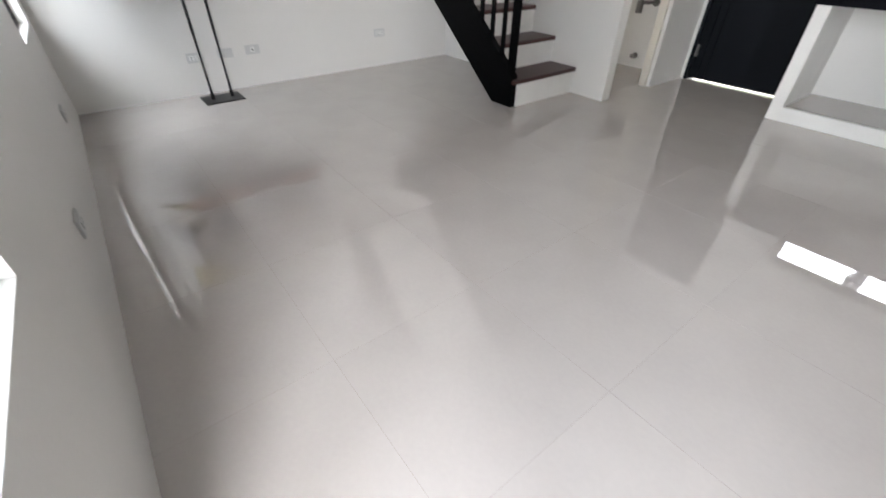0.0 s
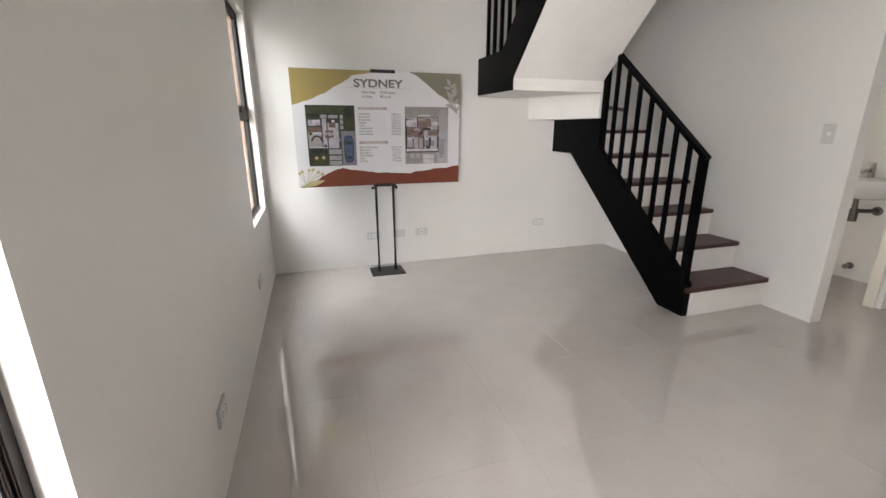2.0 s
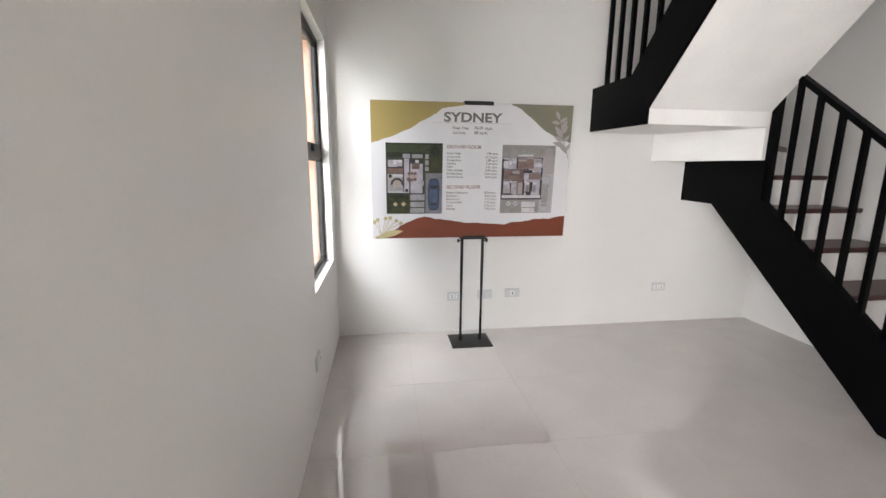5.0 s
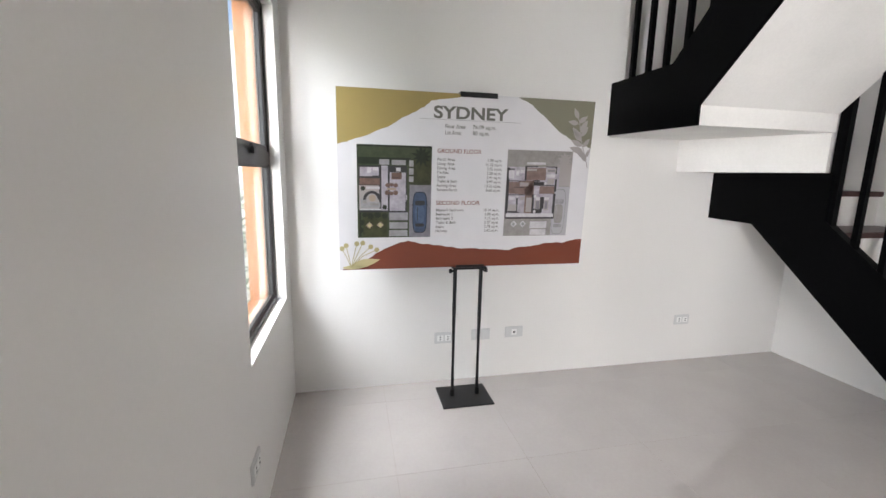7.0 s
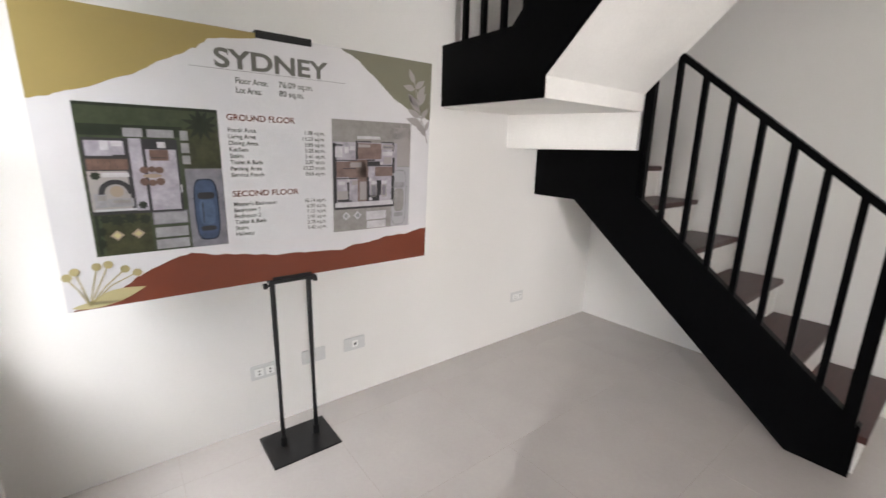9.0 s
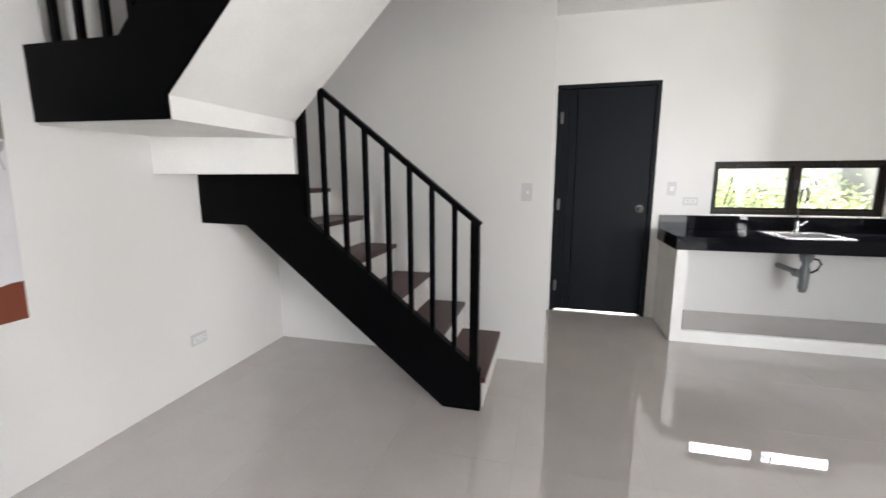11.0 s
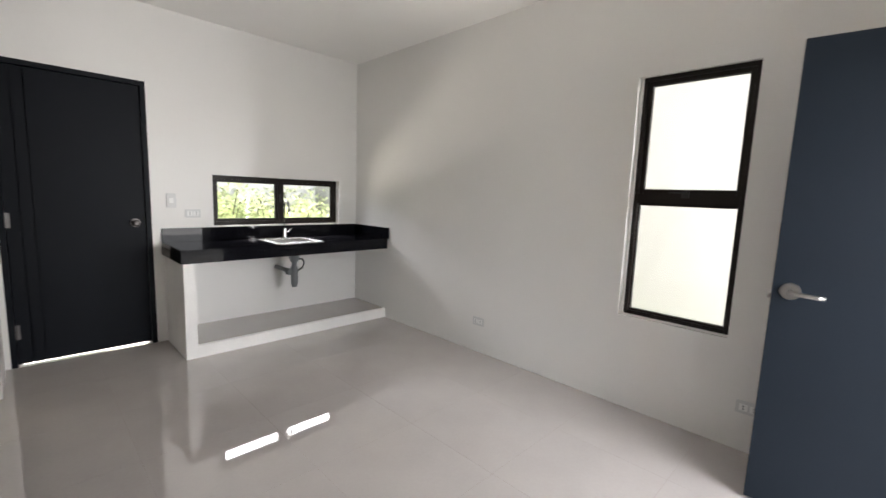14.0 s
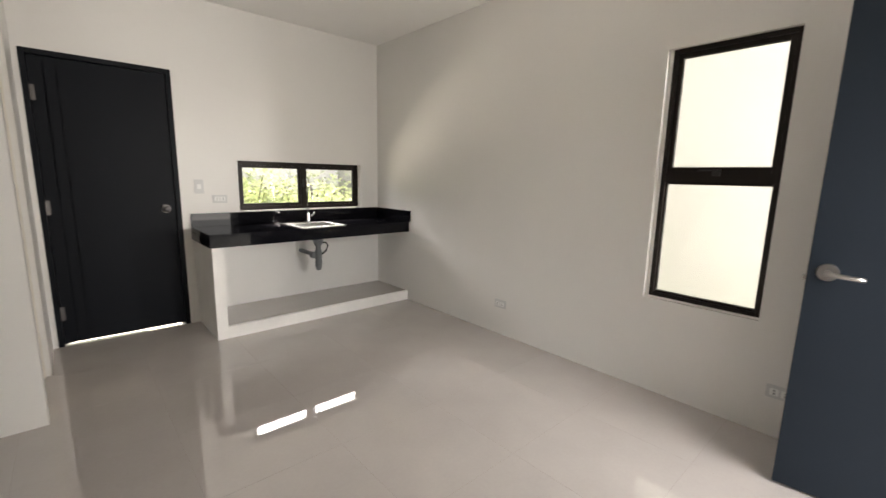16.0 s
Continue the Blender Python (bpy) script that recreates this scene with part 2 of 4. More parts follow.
# Unseen bathroom opening, added only to let light in.
BW = (0.6, 1.3, 1.3, 2.1)
DBATH = (3.475, 4.08, 0.0, 2.06)


def wall_with_holes(bm, axis, a0, a1, t0, t1, z0, z1, holes):
    """A wall along an axis from a0 to a1, thick from t0 to t1, with rectangular holes (a, b, low, high)."""
    aa = sorted({a0, a1, *[h[0] for h in holes], *[h[1] for h in holes]})
    zz = sorted({z0, z1, *[h[2] for h in holes], *[h[3] for h in holes]})

    def is_open(i, j):
        a, z = (aa[i] + aa[i + 1]) / 2, (zz[j] + zz[j + 1]) / 2
        return any(h[0] < a < h[1] and h[2] < z < h[3] for h in holes)

    def p(a, t, z):
        return bm.verts.new((a, t, z) if axis == "x" else (t, a, z))
    na, nz = len(aa) - 1, len(zz) - 1
    for i in range(na):
        for j in range(nz):
            if is_open(i, j):
                continue
            a, b, c, d = aa[i], aa[i + 1], zz[j], zz[j + 1]
            for t in (t0, t1):
                bm.faces.new([p(a, t, c), p(b, t, c), p(b, t, d), p(a, t, d)])
            for di, dj, q in ((-1, 0, ((a, c), (a, d))), (1, 0, ((b, c), (b, d))), (0, -1, ((a, c), (b, c))), (0, 1, ((a, d), (b, d)))):
                k, m = i + di, j + dj
                if not (0 <= k < na and 0 <= m < nz) or is_open(k, m):
                    (a1_, z1_), (a2_, z2_) = q
                    bm.faces.new([p(a1_, t0, z1_), p(a2_, t0, z2_), p(a2_, t1, z2_), p(a1_, t1, z1_)])
    bmesh.ops.remove_doubles(bm, verts=bm.verts, dist=1e-5)
    bmesh.ops.recalc_face_normals(bm, faces=bm.faces)
    return bm


# ---- the shell ----
structure("wall_west", wall_with_holes(B(), "y", -TH, YN + TH, -TH, 0, -0.1, ZU, []), WALL, "smooth white painted wall behind the display sign")
structure("wall_south", wall_with_holes(B(), "x", 0, XE, -TS, 0, -0.1, ZU, [W2, W1, DE]), WALL, "white painted front wall with two tall windows and the entrance")
structure("wall_east", wall_with_holes(B(), "y", -TH, YN + TH, XE, XE + TH, -0.1, ZU, [WEH]), WALL, "white painted side wall with one tall window")
structure("wall_north", wall_with_holes(B(), "x", 0, XE, YN, YN + TH, -0.1, ZU, [WK, DB, BW]), WALL, "white painted rear wall with back door and kitchen window")
structure("wall_stair", box(B(), 0, XS, YS0, YS1, 0, ZU), WALL, "white painted partition beside the stairs")
structure("wall_bathroom", wall_with_holes(B(), "y", YS1, YN, XS - 0.09, XS, 0, ZC, [DBATH]), WALL, "white painted bathroom partition with a door opening")
bm = B()
for x0, x1, y0, y1 in ((XS, XE, 0, YN), (0, XS, 0, 1.861), (0, XS, YS1, YN)):
    box(bm, x0, x1, y0, y1, ZC, ZC + 0.18)
structure("ceiling", bm, CEIL, "flat white painted ceiling of the ground floor", "ceiling")
structure("ceiling_upstairs", box(B(), -TH, XE + TH, -TH, YN + TH, ZU, ZU + 0.1), CEIL, "white ceiling above the stairwell", "ceiling")
floor = structure("floor", box(B(), 0, XE, 0, YN, -0.1, -0.0005), GROUT, "floor bed with thin grout lines under polished beige tiles", "floor")
structure("ground", box(B(), -40, 45, -40, 45, -0.5, -0.22), GRASS, "grassy ground around the house", "ground")
structure("porch", box(B(), 3.0, 5.9, -5.5, -TH, -0.22, -0.03), PAVE, "grey concrete porch at the entrance", "pavement")
structure("rear_step", box(B(), 1.7, 3.4, YN + TH, YN + 1.1, -0.22, -0.02), PAVE, "grey concrete step at the back door", "pavement")
structure("threshold", box(B(), DE[0], DE[1], -TH, 0, -0.1, -0.002), PAVE, "plain concrete threshold of the entrance", "floor")
structure("threshold_rear", box(B(), DB[0], DB[1], YN, YN + TH, -0.1, -0.002), PAVE, "plain concrete threshold of the back door", "floor")


# ---- windows ----
def window(name, axis, a0, a1, z0, z1, t_in, t_out, mode, label, sign=1):
    """Dark aluminium window. t_in: the face towards the room; t_out: the outer face."""
    w = thing(name, (0, 0, 0), label, "window")
    w["kind"] = "structure"
    lo, hi = min(t_in, t_out), max(t_in, t_out)
    F = 0.024 if mode == "two_high" else 0.036

    def bx(bm, p, q, c, d, s0=lo, s1=hi, bev=0.002):
        return box(bm, p, q, s0, s1, c, d, bev) if axis == "x" else box(bm, s0, s1, p, q, c, d, bev)
    bm = B()
    bx(bm, a0, a0 + F, z0, z1)
    bx(bm, a1 - F, a1, z0, z1)
    bx(bm, a0 + F, a1 - F, z0, z0 + F)
    bx(bm, a0 + F, a1 - F, z1 - F, z1)
    part("window_frame", bm, FRAME, w)
    mid = (lo + hi) / 2
    inner = (z0 + F, z1 - F)
    cells = []
    if mode == "two_high":
        zm = z0 + (z1 - z0) * 0.505
        part("transom", bx(B(), a0 + F, a1 - F, zm - 0.03, zm + 0.03), FRAME, w)
        cells = [(a0 + F, a1 - F, inner[0], zm - 0.03), (a0 + F, a1 - F, zm + 0.03, inner[1])]
    else:
        am = (a0 + a1) / 2
        part("mullion", bx(B(), am - 0.022, am + 0.022, *inner), FRAME, w)
        cells = [(a0 + F, am - 0.022, *inner), (am + 0.022, a1 - F, *inner)]
    for k, (p, q, c, d) in enumerate(cells):
        S = 0.024 if mode == "two_high" and k else 0.008 if mode == "two_high" else 0.02
        s0, s1 = mid - 0.014, mid + 0.014
        sash = B()
        bx(sash, p + 0.001, p + S, c, d, s0, s1)
        bx(sash, q - S, q - 0.001, c, d, s0, s1)
        bx(sash, p + S, q - S, c, c + S, s0, s1)
        bx(sash, p + S, q - S, d - S, d, s0, s1)
        sash = part("sash", sash, FRAME, w)
        pane = part("pane", bx(B(), p + S, q - S, c + S, d - S, mid - 0.003, mid + 0.003, 0), GLASS, sash, "clear glass pane")
        pane.visible_shadow = False
        gk = B()
        for u0, u1, v0, v1 in ((p + S, p + S + 0.004, c + S, d - S), (q - S - 0.004, q - S, c + S, d - S), (p + S + 0.004, q - S - 0.004, c + S, c + S + 0.004), (p + S + 0.004, q - S - 0.004, d - S - 0.004, d - S)):
            bx(gk, u0, u1, v0, v1, mid - 0.008, mid + 0.008, 0)
        part("gasket", gk, SLOT, sash)
    # latch
    lt = B()
    s = -1 if t_in < t_out else 1
    if mode == "two_high":
        am, zt = (a0 + a1) / 2, zm + 0.03
        f0, f1 = sorted((t_in, t_in + s * 0.016))
        bx(lt, am - 0.02, am + 0.02, zt - 0.022, zt + 0.018, f0, f1)
        bx(lt, am - 0.008, am + 0.085, zt + 0.004, zt + 0.014, *sorted((t_in + s * 0.016, t_in + s * 0.026)))
    else:
        f0, f1 = sorted((t_in, t_in + s * 0.016))
        bx(lt, am - 0.01, am + 0.012, (z0 + z1) / 2 - 0.01, (z0 + z1) / 2 + 0.07, f0, f1)
        bx(lt, am - 0.004, am + 0.006, (z0 + z1) / 2 + 0.015, (z0 + z1) / 2 + 0.045, *sorted((t_in + s * 0.016, t_in + s * 0.028)))
    part("latch", lt, SLOT, w, "small black latch")
    return w


window("window_1", "x", W1[0], W1[1], W1[2], W1[3], -0.045, -0.085, "two_high", "tall dark aluminium window with a middle rail, beside the entrance")
window("window_2", "x", W2[0], W2[1], W2[2], W2[3], -0.045, -0.085, "two_high", "tall dark aluminium window with a middle rail, beside the display sign")
window("window_3", "y", WE[0], WE[1], WE[2], WE[3], XE + 0.03, XE + 0.085, "two_high", "tall dark aluminium window in the plain side wall")
# Added window, never in view; it fills the bathroom light opening.
window("bathroom_added_window", "x", BW[0], BW[1], BW[2], BW[3], YN + 0.04, YN + 0.095, "two_wide", "unseen small dark sliding window added to let light into the bathroom")
window("window_4", "x", WK[0], WK[1] - 0.005, WK[2], WK[3], YN + 0.055, YN + 0.11, "two_wide", "low wide dark sliding window above the kitchen counter")


bm = B()
box(bm, XE + 0.032, XE + 0.1, WE[1], WEH[1], WEH[2], WE[3])
box(bm, XE + 0.032, XE + 0.1, WE[0], WE[1], WEH[2], WE[2])
structure("window_trim", bm, CONCRETE_WHITE, "thin white filler strip beside and below the side window", "trim")


def surround(name, x0, x1, z0, z1, label):
    s = thing(name, (x0, -TS, z0), label, "window surround")
    s["kind"] = "structure"
    D, T = 0.085, 0.12
    part("fin", box(B(), x0 - T, x0, -TS - D, -TS, z0 - T, z1 + T), ORANGE, s)
    part("fin", box(B(), x1, x1 + T, -TS - D, -TS, z0 - T, z1 + T), ORANGE, s)
    part("sill", box(B(), x0, x1, -TS - D, -TS, z0 - T, z0), ORANGE, s)
    part("hood", box(B(), x0, x1, -TS - D, -TS, z1, z1 + T), ORANGE, s)


surround("window_surround", W1[0], W1[1], W1[2], W1[3], "projecting orange-painted window surround beside the entrance")
surround("window_surround", W2[0], W2[1], W2[2], W2[3], "projecting orange-painted window surround over the planting")


# ---- doors ----
def lever(bm, base, side, along, length=0.12):
    base, side, along = Vector(base), Vector(side), Vector(along)
    tube(bm, [base + side * 0.01, base + side * 0.055], 0.011)
    tube(bm, [base + side * 0.05 - along * 0.012, base + side * 0.055 + along * 0.03, base + side * 0.056 + along * 0.08, base + side * 0.05 + along * length], 0.0095)
    return bm


def hinge(bm, x, y, z, h=0.1):
    cyl(bm, (x, y, z - h / 2), (x, y, z + h / 2), 0.008, 10)
    box(bm, x, x + 0.022, y - 0.002, y + 0.004, z - h / 2, z + h / 2)
    return bm


def back_door():
    x0, x1, zt = DB[0], DB[1], DB[3]
    d = thing("door_2", (x0, YN, 0), "closed charcoal flush door with two upright grooves, between bathroom and kitchen", "door")
    d["kind"] = "structure"
    bm = B()
    box(bm, x0, x0 + 0.035, YN - 0.004, YN + 0.1, 0, zt, 0.002)
    box(bm, x1 - 0.035, x1, YN - 0.004, YN + 0.1, 0, zt, 0.002)
    box(bm, x0 + 0.035, x1 - 0.035, YN - 0.004, YN + 0.1, zt - 0.035, zt, 0.002)
    box(bm, x0 + 0.0355, x0 + 0.055, YN + 0.0565, YN + 0.1, 0, zt - 0.036)
    box(bm, x1 - 0.055, x1 - 0.0355, YN + 0.0565, YN + 0.1, 0, zt - 0.036)
    box(bm, x0 + 0.055, x1 - 0.055, YN + 0.0565, YN + 0.1, zt - 0.055, zt - 0.036)
    part("door_frame", bm, DOORB, d)
    a, b, g = x0 + 0.039, x1 - 0.039, 0.009
    cuts = [a, x0 + 0.112, x0 + 0.178, b]
    bm = B()
    box(bm, a, b, YN + 0.028, YN + 0.055, 0.018, zt - 0.039)
    for p, q in zip(cuts, cuts[1:]):
        box(bm, p + (g / 2 if p != a else 0), q - (g / 2 if q != b else 0), YN + 0.014, YN + 0.028, 0.018, zt - 0.039, 0.0015)
    part("leaf", bm, DOORB, d)
    bm = B()
    cyl(bm, (x1 - 0.105, YN + 0.014, 1.0), (x1 - 0.105, YN + 0.004, 1.0), 0.034, 24)
    cyl(bm, (x1 - 0.105, YN + 0.004, 1.0), (x1 - 0.105, YN - 0.022, 1.0), 0.014, 16)
    r = bmesh.ops.create_uvsphere(bm, u_segments=20, v_segments=12, radius=0.026, matrix=Matrix.Translation((x1 - 0.105, YN - 0.034, 1.0)) @ Matrix.Diagonal((1, 0.75, 1, 1)))
    for v in r["verts"]:
        for f in v.link_faces:
            f.smooth = True
    part("knob", bm, DULL, d, "round satin metal knob")
    for z in (0.25, 1.03, 1.81):
        part("hinge", hinge(B(), x0 + 0.037, YN + 0.004, z), DULL, d)


back_door()


def entrance_door():
    H, Wd, T = 1.955, 0.818, 0.042
    hinge_at = Matrix.Translation((4.553, 0.002, 0)) @ Matrix.Rotation(radians(97.0), 4, "Z")
    d = thing("entrance_door", hinge_at, "open slate-blue flush door with two upright grooves and a steel lever", "door")
    # built closed along +x from the hinge, the face seen is towards +y
    M0 = hinge_at
    cuts = [0.0, 0.125, 0.195, Wd]
    bm = B()
    box(bm, 0, Wd, 0.012 - T, -0.012, 0.012, 0.012 + H)
    for p, q in zip(cuts, cuts[1:]):
        for y0, y1 in ((-0.012, 0.0), (-T, 0.012 - T)):
            box(bm, p + (0.003 if p else 0), q - (0.003 if q != Wd else 0), y0, y1, 0.012, 0.012 + H, 0.0015)

    def sub(name, bm, mat, label=""):
        ob = new(name, mesh_of(name, bm))
        ob.data.materials.append(mat)
        ob.parent = d
        return tagged(ob, label)
    sub("leaf", bm, DOOR)
    for side in (0, 1):
        y = 0.0 if not side else -T
        s = 1 if not side else -1
        bm = B()
        cyl(bm, (Wd - 0.06, y, 0.962), (Wd - 0.06, y + s * 0.009, 0.962), 0.036, 28, 0.032)
        sub("rose", bm, SATIN, "round steel rose")
        sub("door_handle", lever(B(), (Wd - 0.06, y, 0.962), (0, s, 0), (-1, 0, -0.06), 0.105), SATIN, "steel lever handle")
    sub("latch_plate", box(B(), Wd, Wd + 0.0015, -T + 0.008, -0.008, 0.87, 0.99), STEEL)
    sub("latch_bolt", box(B(), Wd + 0.0015, Wd + 0.012, -T / 2 - 0.008, -T / 2 + 0.006, 0.92, 0.94, 0.002), STEEL)
    for z in (0.22, 1.0, 1.76):
        bm = B()
        cyl(bm, (-0.004, -0.004, z - 0.05), (-0.004, -0.004, z + 0.05), 0.008, 10)
        sub("hinge", bm, STEEL)


entrance_door()
bm = B()
box(bm, DE[0], DE[0] + 0.035, -0.083, -0.004, 0, DE[3], 0.002)
box(bm, DE[1] - 0.022, DE[1], -0.083, -0.046, 0, DE[3], 0.002)
box(bm, DE[0] + 0.035, DE[1] - 0.022, -0.083, -0.004, DE[3] - 0.035, DE[3], 0.002)
structure("door_1", bm, DOOR, "slate-blue frame of the open entrance", "door frame")

# bathroom door frame
bm = B()
for y0, y1 in ((DBATH[0], DBATH[0] + 0.03), (DBATH[1] - 0.03, DBATH[1])):
    box(bm, XS - 0.091, XS - 0.028, y0, y1, 0, DBATH[3], 0.002)
box(bm, XS - 0.091, XS - 0.028, DBATH[0] + 0.03, DBATH[1] - 0.03, DBATH[3] - 0.03, DBATH[3], 0.002)
dj = structure("door_3", bm, JAMB, "cream painted bathroom door frame", "door frame")
part("strike_plate", box(B(), XS - 0.062, XS - 0.038, DBATH[1] - 0.032, DBATH[1] - 0.0301, 0.92, 0.99), STEEL, dj)


# ---- stairs ----
def stairs():
    s = thing("staircase", (1.0, 3.0, 0), "winding stairs with red-brown wooden treads, white risers and black steel sides", "staircase")
    R, Y0, Y1 = 0.2, 2.712, YS0
    nose = [1.77 - 0.255 * i for i in range(6)]
    top = [0.005 + R * (i + 1) for i in range(6)]
    TT = 0.03
    # concrete body of the lower flight
    pts = [(1.75, 0.0)]
    for i in range(6):
        pts += [(nose[i] - 0.02, top[i] - TT), (nose[i + 1] - 0.02 if i < 5 else 0.0, top[i] - TT)]
    pts += [(0.0, 1.05), (0.36, 1.05), (1.5, 0.11), (1.5, 0.0)]
    pts = [p for i, p in enumerate(pts) if i == 0 or p != pts[i - 1]]
    pts[0] = (1.75, 0.0)
    part("lower_flight", prism(B(), pts, "y", Y0, Y1), CONCRETE_WHITE, s, "white painted concrete flight")
    for i in range(6):
        x1 = nose[i]
        x0 = nose[i + 1] - 0.02 if i < 5 else 0.0
        if i == 0:
            bm = prism(B(), [(x0, Y0), (1.744, Y0), (1.744, 2.655), (x1, 2.655), (x1, Y1 - 0.001), (x0, Y1 - 0.001)], "z", top[i] - TT, top[i])
        else:
            bm = box(B(), x0, x1, Y0, Y1 - 0.001, top[i] - TT, top[i], 0.004)
        part("tread", bm, WOOD, s, "red-brown varnished tread")
    # winder and platform
    part("winder", prism(B(), [(0.0, 2.376), (0.67, 2.665), (0.67, Y0 - 0.001), (0.0, Y0 - 0.001)], "z", 1.30, 1.496), CONCRETE_WHITE, s, "white painted winder")
    part("winder_step", prism(B(), [(0.0, Y0), (0.62, Y0), (0.14, Y1 - 0.002), (0.0, Y1 - 0.002)], "z", 1.2055, 1.375), CONCRETE_WHITE, s, "white painted winder step")
    part("tread", prism(B(), [(0.0, Y0), (0.645, Y0), (0.16, Y1 - 0.002), (0.0, Y1 - 0.002)], "z", 1.3755, 1.405), WOOD, s, "red-brown varnished winder tread")
    part("platform", box(B(), 0, 0.683, 1.8735, 2.671, 1.497, 1.6), CONCRETE_WHITE, s, "white painted platform slab")
    part("tread", box(B(), 0, 0.683, 1.8735, 2.671, 1.6, 1.63, 0.004), WOOD, s, "red-brown varnished platform tread")
    # upper flight
    n, run, x = 6, 0.212, 0.683
    pts = [(0.684, 1.497), (0.684, 1.6)]
    z = 1.6
    for i in range(n):
        z += 0.205
        pts.append((x, z - 0.0))
        x += run
        pts.append((x, z))
    pts += [(2.055, z), (2.055, 2.6)]
    pts += [(1.733, 2.6), (0.684, 1.584)]
    pts = [pts[0]] + pts[1:]
    pts = [p for p in pts if p != (0.684, 1.497)]
    part("upper_flight", prism(B(), pts, "y", 1.8735, 2.671), CONCRETE_WHITE, s, "white painted upper flight with smooth sloping underside")
    zz, xx = 1.6, 0.683
    for i in range(n - 1):
        zz += 0.205
        part("tread", box(B(), xx - 0.02, xx + run, 1.8735, 2.671, zz + 0.001, zz + 0.03, 0.004), WOOD, s, "red-brown varnished tread")
        xx += run
    # steel side plates
    lower = [(1.531, 0.0), (1.742, 0.0), (1.742, 0.232), (0.71, 1.06), (0.71, 1.299), (0.0, 1.299), (0.0, 1.005), (0.316, 1.0)]
    part("side_plate", prism(B(), lower, "y", 2.664, 2.711), BLACK, s, "black painted steel side plate of the lower flight")
    upper = [(0.0, 1.506), (0.685, 1.496), (0.684, 1.584), (2.05, 2.909), (2.05, 3.2), (1.90, 3.2), (0.49, 1.803), (0.0, 1.806)]
    part("side_plate", prism(B(), upper, "y", 1.861, 1.8725), BLACK, s, "black painted steel side plate of the upper flight")

    # lower railing
    rail = tagged(new("railing"), "black steel railing with square bars")
    rail.parent = s
    rail.matrix_parent_inverse = s.matrix_basis.inverted()
    yb = 2.678
    slope = (1.775 - 1.062) / (0.846 - 1.735)

    def rz(x):
        return 1.04 + (x - 1.727) * slope

    def pz(x):
        return 0.232 + (x - 1.742) * (1.06 - 0.232) / (0.71 - 1.742)
    part("newel", box(B(), 1.682, 1.728, yb - 0.024, yb + 0.024, 0.225, rz(1.705) - 0.005, 0.003), BLACK, rail)
    part("handrail", beam(B(), (1.732, yb, rz(1.732)), (0.83, yb, rz(0.83)), 0.046, 0.028), BLACK, rail)
    for x in (1.594, 1.471, 1.348, 1.223, 1.097, 0.969, 0.846):
        part("baluster", box(B(), x - 0.0125, x + 0.0125, yb - 0.0125, yb + 0.0125, pz(x) - 0.012, rz(x) - 0.004), BLACK, rail)
    part("post", prism(B(), [(0.688, 1.03), (0.736, 1.03), (0.736, 1.70), (0.688, 1.655)], "y", 2.672, 2.704), BLACK, rail)
    # upper railing
    rail2 = tagged(new("railing"), "black steel railing with square bars on the upper flight")
    rail2.parent = s
    rail2.matrix_parent_inverse = s.matrix_basis.inverted()

    def uz(x):
        return 1.803 + max(0, x - 0.49) * 0.968
    yu = 1.888
    part("handrail", beam(B(), (0.0, yu, 2.7), (0.5, yu, 2.7), 0.05, 0.028), BLACK, rail2)
    part("handrail", beam(B(), (0.5, yu, 2.7), (1.9, yu, 4.05), 0.05, 0.028), BLACK, rail2)
    for k in range(12):
        x = 0.15 + 0.131 * k
        part("baluster", box(B(), x - 0.0125, x + 0.0125, yu - 0.0125, yu + 0.0125, uz(x) - 0.02, 2.7 + max(0, x - 0.5) * 0.964), BLACK, rail2)


stairs()


# ---- wall plates ----
def plate(name, axis, sign, place, w, h, kind, label, group=""):
    """A cover plate on a wall. axis: the wall's normal; sign: which way it faces."""
    t = thing(name, place, label, name.replace("_", " "), group)
    cx, cy, cz = place

    def bx(bm, a0, a1, z0, z1, d0, d1, bev=0.0):
        lo, hi = sorted((sign * d0, sign * d1))
        return box(bm, cx + a0, cx + a1, cy + lo, cy + hi, cz + z0, cz + z1, bev) if axis == "y" else box(bm, cx + lo, cx + hi, cy + a0, cy + a1, cz + z0, cz + z1, bev)
    part("cover", bx(B(), -w / 2, w / 2, -h / 2, h / 2, 0, 0.009, 0.003), PLASTIC, t)
    if kind == "socket":
        for c in (-w * 0.2, w * 0.2):
            m = part("socket_module", bx(B(), c - w * 0.16, c + w * 0.16, -h * 0.26, h * 0.26, 0.009, 0.012, 0.001), MODULE, t)
            for q in (-0.0075, 0.0075):
                part("slot", bx(B(), c - 0.0045, c + 0.0045, q - 0.0032, q + 0.0032, 0.012, 0.0128), SLOT, m)
    elif kind == "coax":
        m = part("aerial_module", bx(B(), -w * 0.14, w * 0.14, -h * 0.26, h * 0.26, 0.009, 0.0115, 0.001), MODULE, t)
        part("aerial_jack", bx(B(), -0.006, 0.006, -0.006, 0.006, 0.0115, 0.016), SLOT, m)
    elif kind == "switch":
        part("rocker", bx(B(), -w * 0.22, w * 0.22, -h * 0.17, h * 0.17, 0.009, 0.014, 0.002), MODULE, t)
    elif kind == "button":
        part("rocker", bx(B(), -w * 0.02, w * 0.2, -h * 0.09, h * 0.09, 0.009, 0.014, 0.002), MODULE, t)
    return t


